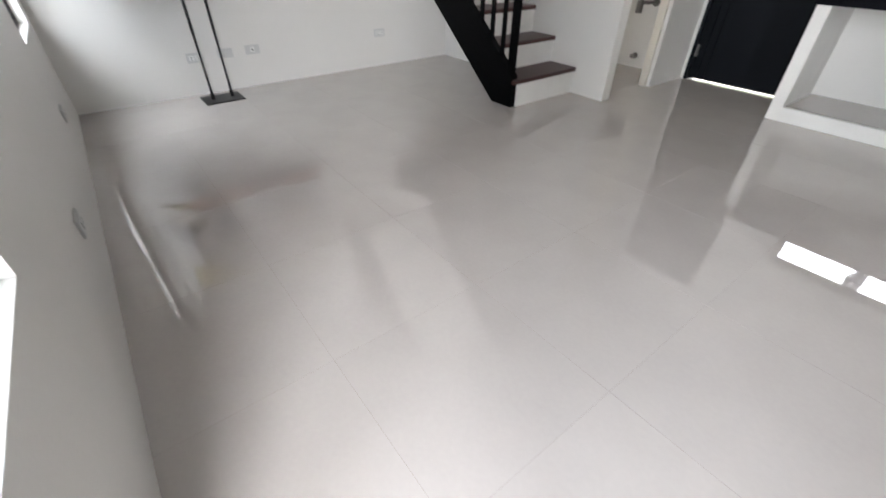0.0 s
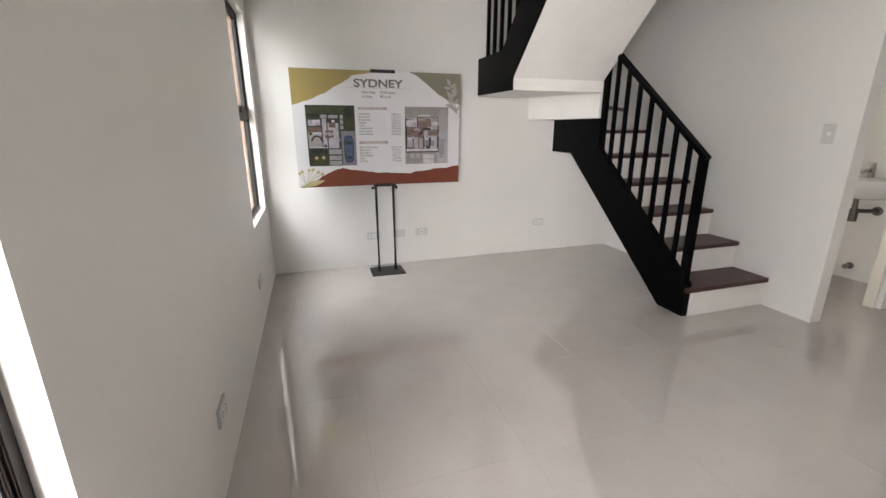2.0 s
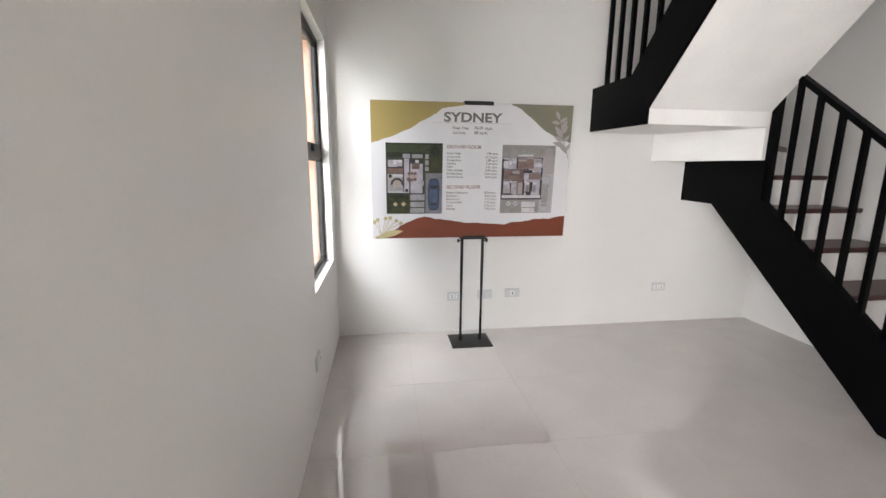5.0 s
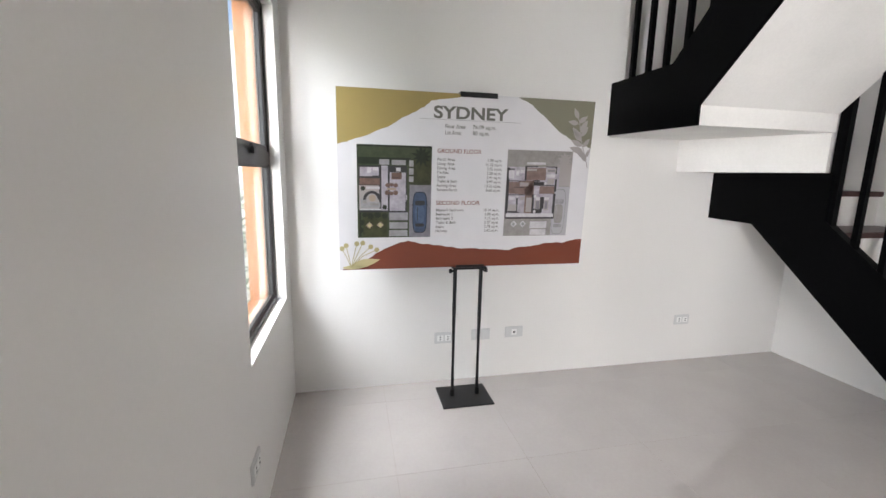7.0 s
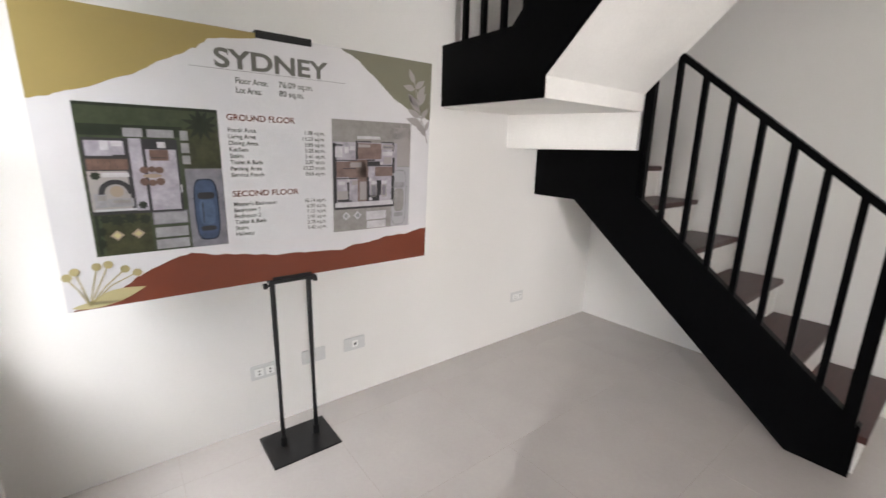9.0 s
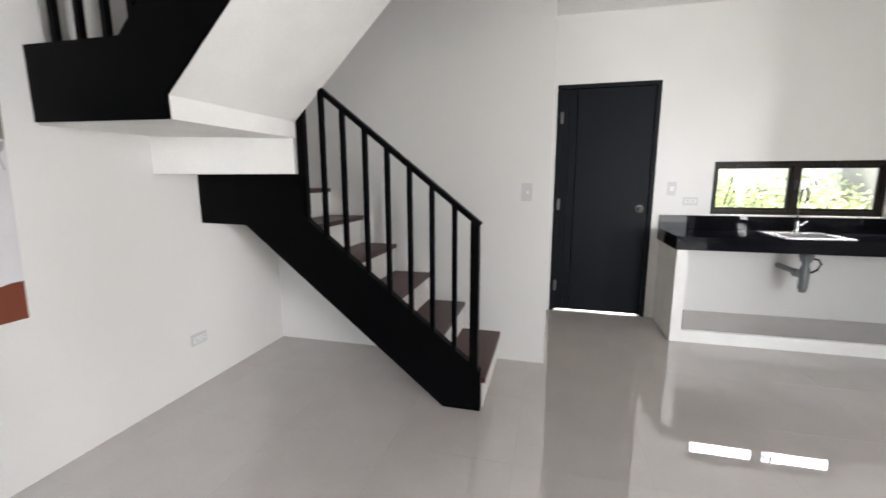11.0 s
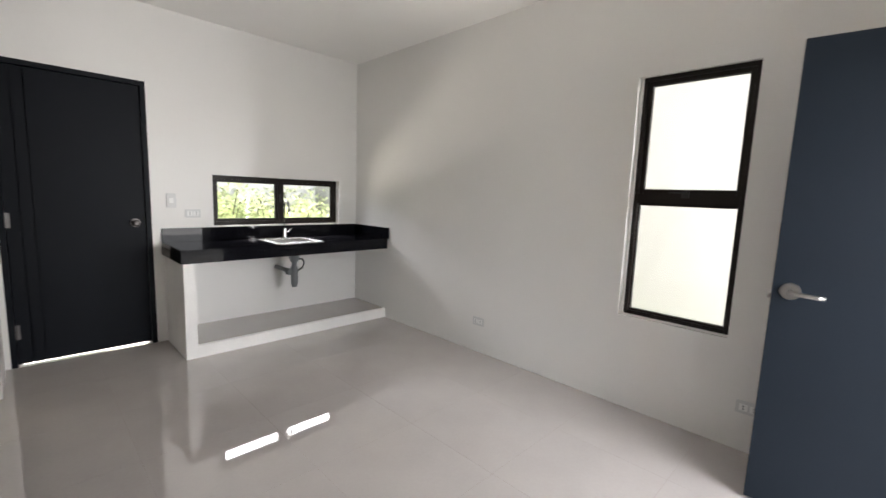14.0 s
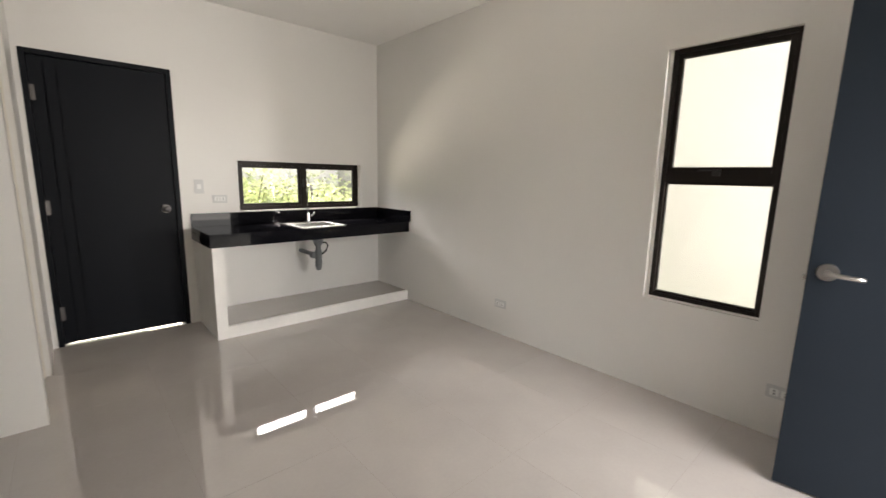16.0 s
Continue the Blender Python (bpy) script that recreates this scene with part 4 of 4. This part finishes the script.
    plan("ground_plan", 0.091, 0.459, 0.166, 0.624, "olive_ground", False, "printed coloured ground-floor plan with blue car", [
        ("deep", "hedge_print", 2, [(0.002, 0.998, 0.98, 0.998), (0.002, 0.713, 0.799, 0.869), (0.002, 0.002, 0.575, 0.786), (0.023, 0.047, 0.011, 0.286)]),
        ("lawn", "lawn", 2, [(0.705, 0.992, 0.588, 0.856), (0.068, 0.4, 0.008, 0.285)]),
        ("pave", "driveway", 2, [(0.699, 0.998, 0.002, 0.583), (0.42, 0.684, 0.193, 0.288)]),
        ("slab", "path_slab", 3, [(0.292, 0.424, 0.794, 0.85), (0.455, 0.645, 0.793, 0.846), (0.691, 0.751, 0.779, 0.845), (0.69, 0.752, 0.693, 0.761), (0.691, 0.753, 0.615, 0.675), (0.431, 0.677, 0.2, 0.275), (0.426, 0.677, 0.099, 0.171), (0.423, 0.677, 0.014, 0.083)]),
        ("dark", "house_plan", 3, [(0.018, 0.662, 0.282, 0.783)]),
        ("floor", "room", 4, [(0.036, 0.285, 0.669, 0.766), (0.319, 0.405, 0.301, 0.784), (0.429, 0.647, 0.298, 0.714)]),
        ("mauve", "lounge_floor", 4, [(0.025, 0.288, 0.306, 0.572)]),
        ("wood", "timber", 5, [(0.031, 0.299, 0.58, 0.65), (0.454, 0.59, 0.64, 0.712)]),
        ("dark", "stair_line", 6, [(0.065, 0.066, 0.58, 0.649), (0.104, 0.105, 0.58, 0.649), (0.143, 0.144, 0.58, 0.65), (0.182, 0.183, 0.581, 0.65), (0.221, 0.222, 0.581, 0.651), (0.455, 0.568, 0.656, 0.661)]),
        ("white", "fitting", 7, [(0.132, 0.186, 0.706, 0.765), (0.206, 0.275, 0.731, 0.766), (0.114, 0.296, 0.532, 0.56), (0.515, 0.575, 0.725, 0.765), (0.041, 0.318, 0.306, 0.321), (0.654, 0.665, 0.415, 0.472)]),
        ("slab", "sofa_print", 7, [(0.045, 0.125, 0.33, 0.426), (0.129, 0.304, 0.334, 0.39), (0.468, 0.54, 0.804, 0.843)]),
        ("pale", "cushion_print", 8, [(0.068, 0.121, 0.379, 0.411), (0.164, 0.282, 0.36, 0.38)]),
        ("dark", "cooker_print", 7, [(0.438, 0.501, 0.719, 0.767), (0.292, 0.314, 0.701, 0.783), (0.643, 0.661, 0.301, 0.396), (0.204, 0.297, 0.669, 0.677)]),
    ], {
        "chair": [(0.402, 0.577, 0.0121, 0.0106), (0.457, 0.582, 0.0106, 0.0092), (0.51, 0.576, 0.0121, 0.0106), (0.394, 0.497, 0.0114, 0.0121), (0.452, 0.49, 0.0106, 0.0106), (0.51, 0.497, 0.0121, 0.0121)],
        "table": [(0.455, 0.537, 0.0255, 0.0064), (0.198, 0.437, 0.017, 0.017)],
        "dia": [(0.157, 0.139, 0.0177, 0.0163), (0.302, 0.142, 0.0177, 0.0163)],
        "car": [(0.845, 0.279, 0.0355, 0.1036)],
        "palm": [(0.86, 0.89, 0.0553, 0.0553)],
        "sofa": [(0.193, 0.426, 0.0426, 0.0412)],
        "bush": [(0.096, 0.253, 0.0142, 0.0128), (0.174, 0.241, 0.0185, 0.0156), (0.265, 0.251, 0.017, 0.0156), (0.364, 0.241, 0.0156, 0.0142), (0.059, 0.168, 0.0114, 0.0142), (0.047, 0.089, 0.0114, 0.0142), (0.074, 0.541, 0.0121, 0.0121), (0.363, 0.339, 0.0121, 0.0121)],
    })
    plan("upper_plan", 0.859, 1.228, 0.166, 0.621, "pale", True, "printed pale upper-floor plan with grey car", [
        ("pale", "roof_print", 2, [(0.007, 0.998, 0.848, 0.949)]),
        ("mauve", "lawn", 2, [(0.758, 0.998, 0.595, 0.956)]),
        ("pale", "lawn_strip", 2, [(0.002, 0.41, 0.002, 0.204)]),
        ("car2", "driveway", 2, [(0.742, 0.998, 0.002, 0.588)]),
        ("white", "path_slab", 3, [(0.406, 0.67, 0.091, 0.172), (0.413, 0.666, 0.008, 0.078), (0.297, 0.585, 0.84, 0.866)]),
        ("floor", "house_plan", 3, [(0.003, 0.812, 0.208, 0.81)]),
        ("rose", "timber", 4, [(0.29, 0.599, 0.662, 0.803), (0.191, 0.412, 0.494, 0.645), (0.296, 0.429, 0.273, 0.658), (0.031, 0.199, 0.501, 0.639), (0.517, 0.759, 0.504, 0.593)]),
        ("mauve", "landing", 5, [(0.301, 0.455, 0.767, 0.792), (0.205, 0.34, 0.587, 0.632), (0.321, 0.407, 0.288, 0.457)]),
        ("dark", "inner_wall", 6, [(0.014, 0.119, 0.776, 0.789), (0.274, 0.47, 0.811, 0.823), (0.592, 0.765, 0.811, 0.821), (0.002, 0.042, 0.218, 0.799), (0.272, 0.299, 0.658, 0.81), (0.025, 0.289, 0.646, 0.654), (0.741, 0.766, 0.738, 0.818), (0.747, 0.778, 0.531, 0.676), (0.518, 0.757, 0.599, 0.608)]),
        ("dark", "inner_wall", 6, [(0.409, 0.516, 0.646, 0.659), (0.032, 0.293, 0.483, 0.493), (0.412, 0.443, 0.265, 0.494), (0.166, 0.19, 0.281, 0.482), (0.414, 0.59, 0.252, 0.27), (0.103, 0.225, 0.275, 0.287), (0.012, 0.774, 0.206, 0.232), (0.738, 0.777, 0.208, 0.505), (0.116, 0.275, 0.574, 0.58)]),
        ("white", "fitting", 7, [(0.028, 0.111, 0.677, 0.767), (0.14, 0.188, 0.711, 0.769), (0.203, 0.268, 0.739, 0.775), (0.018, 0.762, 0.227, 0.27), (0.609, 0.743, 0.695, 0.731), (0.06, 0.142, 0.431, 0.464), (0.467, 0.531, 0.431, 0.461), (0.606, 0.675, 0.431, 0.461)]),
        ("mauve", "bed_print", 7, [(0.61, 0.754, 0.753, 0.795), (0.043, 0.175, 0.3, 0.376), (0.456, 0.54, 0.306, 0.427), (0.601, 0.674, 0.305, 0.427), (0.227, 0.296, 0.429, 0.471), (0.629, 0.734, 0.618, 0.682)]),
        ("pave", "bedspread_print", 8, [(0.473, 0.528, 0.325, 0.419), (0.612, 0.657, 0.324, 0.416), (0.621, 0.738, 0.764, 0.78)]),
        ("dark", "desk_print", 7, [(0.416, 0.582, 0.598, 0.641), (0.046, 0.171, 0.279, 0.299), (0.437, 0.575, 0.272, 0.326), (0.539, 0.598, 0.324, 0.465)]),
    ], {
        "chair": [(0.601, 0.624, 0.0079, 0.0079), (0.453, 0.472, 0.0079, 0.0079), (0.179, 0.471, 0.0079, 0.0079), (0.458, 0.292, 0.0079, 0.0079)],
        "table": [],
        "dia": [(0.151, 0.143, 0.0188, 0.0188), (0.292, 0.144, 0.0188, 0.0188)],
        "car": [(0.845, 0.288, 0.0377, 0.123)],
        "palm": [(0.88, 0.893, 0.0446, 0.0446)],
        "sofa": [],
        "bush": [],
    })

    def text(string, u, v, cap, width=None, mat="text", right=False, bold=0.0, label=""):
        cu = bpy.data.curves.new("lettering", "FONT")
        cu.body, cu.size, cu.offset = string, 1.0, bold or 0.014
        tmp = new("lettering_source", cu)
        dg = bpy.context.evaluated_depsgraph_get()
        dg.update()
        me = bpy.data.meshes.new_from_object(tmp.evaluated_get(dg))
        bpy.data.objects.remove(tmp)
        xs = [q.co.x for q in me.vertices]
        sc = cap / 0.72
        sx = (width / (max(xs) - min(xs))) if width else sc * 0.98
        wd = (max(xs) - min(xs)) * sx
        off = u - min(xs) * sx - (wd if right else 0)
        me.transform(Matrix.Translation((off, v, 0.0014)) @ Matrix.Diagonal((sx, sc, 1, 1)))
        me.materials.clear()
        me.materials.append(inks[mat])
        ob = new("lettering", me)
        ob.parent = s
        return tagged(ob, label)
    text("SYDNEY", 0.464, 0.761, 0.058, 0.384, "text", bold=0.028, label="large grey title lettering")
    text("Floor Area:", 0.523, 0.714, 0.02, 0.104)
    text("76.09 sq.m.", 0.664, 0.715, 0.02, 0.123)
    text("Lot Area:", 0.523, 0.684, 0.02, 0.082)
    text("80 sq.m.", 0.664, 0.685, 0.02, 0.09)
    text("GROUND FLOOR", 0.486, 0.594, 0.021, 0.23, "head", bold=0.012)
    text("SECOND FLOOR", 0.486, 0.334, 0.021, 0.233, "head", bold=0.012)
    rows = [("Porch Area", "1.98"), ("Living Area", "11.23"), ("Dining Area", "3.85"), ("Kitchen", "5.28"), ("Stairs", "3.41"), ("Toilet & Bath", "2.97"), ("Parking Area", "13.25"), ("Service Porch", "0.66")]
    for i, (a, b) in enumerate(rows):
        v = 0.556 - i * 0.0218
        text(a, 0.487, v, 0.0145)
        text(b + " sq.m.", 0.829, v, 0.0145, right=True)
    rows = [("Master's Bedroom", "10.14"), ("Bedroom 1", "6.00"), ("Bedroom 2", "7.15"), ("Toilet & Bath", "2.97"), ("Stairs", "2.78"), ("Hallway", "2.42")]
    for i, (a, b) in enumerate(rows):
        v = 0.300 - i * 0.0218
        text(a, 0.487, v, 0.0145)
        text(b + " sq.m.", 0.829, v, 0.0145, right=True)


sign()


def stand():
    s = thing("sign_stand", (0.21, 0.95, 0), "black steel stand with square base plate and two slim poles", "sign stand")
    part("base_plate", box(B(), 0.095, 0.325, 0.802, 1.092, 0.0, 0.008, 0.001), STAND, s)
    for y in (0.878, 1.024):
        bm = B()
        tube(bm, [(0.2, y, 0.006), (0.2, y, 0.5), (0.212, y, 1.64)], 0.0105, 14)
        p = part("pole", bm, STAND, s)
        cyl(bm := B(), (0.2, y, 0.007), (0.2, y, 0.05), 0.014, 16)
        part("collar", bm, STAND, p)
        d = -1 if y < 0.95 else 1
        bm = B()
        cyl(bm, (0.206, y, 0.742), (0.206, y + d * 0.028, 0.742), 0.005, 10)
        cyl(bm, (0.206, y + d * 0.02, 0.742), (0.206, y + d * 0.034, 0.742), 0.012, 12)
        part("clamp_screw", bm, STAND, p)
    part("lower_bracket", box(B(), 0.196, 0.248, 0.858, 1.043, 0.757, 0.7685, 0.001), STAND, s)
    part("bracket_lip", box(B(), 0.2285, 0.2315, 0.875, 1.03, 0.7685, 0.780), STAND, s)
    part("top_clip", box(B(), 0.2, 0.274, 0.866, 1.058, 1.650, 1.657, 0.001), STAND, s)
    part("clip_lip", box(B(), 0.2705, 0.274, 0.866, 1.058, 1.632, 1.650), STAND, s)


stand()


hook = thing("ceiling_cap", (3.68, 3.6, ZC), "tiny dark cap on the white kitchen ceiling", "ceiling cap")
part("cap", cyl(B(), (3.68, 3.6, ZC), (3.68, 3.6, ZC - 0.006), 0.011, 14), SLOT, hook)

# ---- outdoors ----
structure("neighbour_wall", box(B(), 6.5, 6.7, -6, 9, -0.22, 5.0), CREAM, "sunlit cream rendered wall of the next house", "wall")
structure("rear_wall", box(B(), -6, 12, 8.6, 8.8, -0.22, 2.0), GREYWALL, "grey blockwork garden wall behind shrubs", "wall")
structure("far_house_wall", box(B(), -34, -3, -9.0, -8.7, -0.22, 5.5), WHITEWALL, "white rendered wall of the house across the lane", "wall")
structure("boundary_wall", box(B(), -2.2, -2.05, -8, 2, -0.22, 2.5), WHITEWALL, "white rendered boundary wall beside the planting", "wall")
# Unseen overhang, added to keep direct sun out of the bathroom.
structure("rear_sun_blocker", box(B(), -0.1, 5.0, YN + TH, YN + TH + 0.5, 2.6, 2.72), WHITEWALL, "unseen white slab added over the rear wall to block the sun", "eave")


def shrub(x, y, z, r, h, n, mat, label, size=0.06, seed=1):
    rng = random.Random(seed)
    t = thing("shrub", (x, y, z), label, "shrub")
    st = B()
    pts = []
    for k in range(9):
        a, d = rng.uniform(0, 6.28), rng.uniform(0.2, 0.8) * r
        tip = (x + d * math.cos(a), y + d * math.sin(a), z + h * rng.uniform(0.6, 0.95))
        tube(st, [(x + 0.05 * math.cos(a), y + 0.05 * math.sin(a), z), ((x + tip[0]) / 2, (y + tip[1]) / 2, z + h * 0.35), tip], 0.012, 5)
        for _ in range(n // 9):
            s = rng.uniform(0.15, 1.0)
            g = 0.3 * r
            pts.append((x + d * math.cos(a) * s + rng.gauss(0, g), y + d * math.sin(a) * s + rng.gauss(0, g), z + (tip[2] - z) * s + rng.gauss(0, 0.08 * h)))
    part("stem", st, BARK, t)
    me_v, me_f = [], []
    for p in pts:
        q = Euler((rng.uniform(-1, 1), rng.uniform(-1, 1), rng.uniform(0, 6.28))).to_matrix()
        L, W_ = size * rng.uniform(0.7, 1.3), size * 0.3
        i = len(me_v)
        me_v += [tuple(Vector(p) + q @ Vector(c)) for c in ((0, 0, 0), (W_, L * 0.4, 0.1 * L), (0, L, -0.05 * L), (-W_, L * 0.4, 0.1 * L))]
        me_f.append((i, i + 1, i + 2, i + 3))
    me = bpy.data.meshes.new("crown")
    me.from_pydata(me_v, [], me_f)
    me.materials.append(mat)
    ob = new("crown", me)
    ob.parent = t
    ob.matrix_parent_inverse = t.matrix_basis.inverted()
    return t


for i, (x, y, r, h) in enumerate(((2.6, 7.6, 0.7, 1.5), (3.5, 7.2, 0.6, 1.3), (4.3, 7.7, 0.8, 1.7), (5.2, 7.3, 0.7, 1.5), (6.0, 7.9, 0.8, 1.7), (1.6, 7.8, 0.8, 1.6), (3.0, 8.2, 0.8, 1.8), (4.8, 8.2, 0.8, 1.9))):
    shrub(x, y, -0.22, r, h * 0.93, 2600, LEAF_PALE, "pale lime leafy shrub in front of the grey wall", 0.085, 10 + i)
for i, (x, y) in enumerate(((2.2, -1.1), (1.5, -1.5), (2.7, -1.7), (0.8, -1.9), (2.0, -2.3), (3.0, -2.6))):
    shrub(x, y, -0.22, 0.45, 0.55, 2400, LEAF, "low bright green shrub in the front bed", 0.045, 40 + i)


def oleander(x, y, h, seed):
    """Slender bent stems with whorls of narrow leaves at their joints and tips."""
    rng = random.Random(seed)
    t = thing("oleander", (x, y, -0.22), "slender plant with whorls of long narrow grey-green leaves outside the window", "plant")
    st, vs, fs = B(), [], []
    for k in range(4):
        a = rng.uniform(0, 6.28)
        lean = rng.uniform(0.2, 0.6)
        base = Vector((x, y, -0.22))
        top = Vector((x + lean * math.cos(a), y + lean * math.sin(a), h * rng.uniform(0.55, 1.0)))
        mid = (base + top) / 2 + Vector((0, 0, 0.12))
        tube(st, [base, mid, top], 0.006, 6)
        for s in (0.45, 0.62, 0.8, 1.0):
            c = mid.lerp(top, 2 * s - 1) if s > 0.5 else base.lerp(mid, 2 * s)
            out = Vector((rng.uniform(-1, 1), rng.uniform(-1, 1), 0.5)).normalized()
            tip = c + out * rng.uniform(0.06, 0.2) if s < 1 else c
            if s < 1:
                tube(st, [c, tip], 0.003, 5)
            for q in range(9 if s == 1 else 7):
                b = 6.28 * q / 8 + rng.uniform(-0.3, 0.3)
                el = rng.uniform(-0.25, 0.75)
                d = Vector((math.cos(b) * math.cos(el), math.sin(b) * math.cos(el), math.sin(el)))
                L = rng.uniform(0.12, 0.22)
                w = d.cross(Vector((0, 0, 1))).normalized() * 0.0115
                m1, m2, end = tip + d * L * 0.3, tip + d * L * 0.7 - Vector((0, 0, L * 0.06)), tip + d * L - Vector((0, 0, L * 0.2))
                i = len(vs)
                vs += [tuple(v) for v in (tip, m1 + w, m2 + w, end, m2 - w, m1 - w)]
                fs.append(tuple(range(i, i + 6)))
    part("stem", st, BARK, t)
    me = bpy.data.meshes.new("leaves")
    me.from_pydata(vs, [], fs)
    me.materials.append(LEAF_DARK)
    ob = new("leaves", me)
    ob.parent = t
    ob.matrix_parent_inverse = t.matrix_basis.inverted()


for i, (x, y, h) in enumerate(((-0.75, -0.75, 1.3), (-1.05, -0.95, 1.5), (-0.5, -0.55, 0.75), (-1.4, -0.95, 1.3), (-0.95, -0.65, 0.85))):
    oleander(x, y, h, 70 + i)


# ---- floor tiles, last ----
PITCH, GAP = 0.59, 0.0011
xj = sorted({0.0, XE} | {3.14 + PITCH * k for k in range(-6, 4) if 0.02 < 3.14 + PITCH * k < XE - 0.02})
yj = sorted({0.0, YN} | {0.5 + PITCH * k for k in range(0, 8) if 0.02 < 0.5 + PITCH * k < YN - 0.02})
rng = random.Random(5)
cache = {}
for x0, x1 in zip(xj, xj[1:]):
    for y0, y1 in zip(yj, yj[1:]):
        w, h = round(x1 - x0, 4), round(y1 - y0, 4)
        if (w, h) not in cache:
            bm = B()
            a, b = w / 2 - GAP / 2, h / 2 - GAP / 2
            rings = []
            for o, z in ((0, -0.009), (0, -0.0002), (0.0003, 0.0)):
                rings.append([bm.verts.new(c) for c in ((-a + o, -b + o, z), (a - o, -b + o, z), (a - o, b - o, z), (-a + o, b - o, z))])
            for p, q in zip(rings, rings[1:]):
                for k in range(4):
                    bm.faces.new((p[k], p[(k + 1) % 4], q[(k + 1) % 4], q[k]))
            bm.faces.new(rings[-1])
            me = mesh_of("floor_tile", bm)
            me.materials.append(TILE)
            cache[(w, h)] = me
        ob = new("floor_tile", cache[(w, h)])
        ob.location = ((x0 + x1) / 2, (y0 + y1) / 2, rng.uniform(-0.00005, 0.00005))
        ob.rotation_euler = (rng.uniform(-0.0006, 0.0006), rng.uniform(-0.0006, 0.0006), 0)
        ob.parent = floor
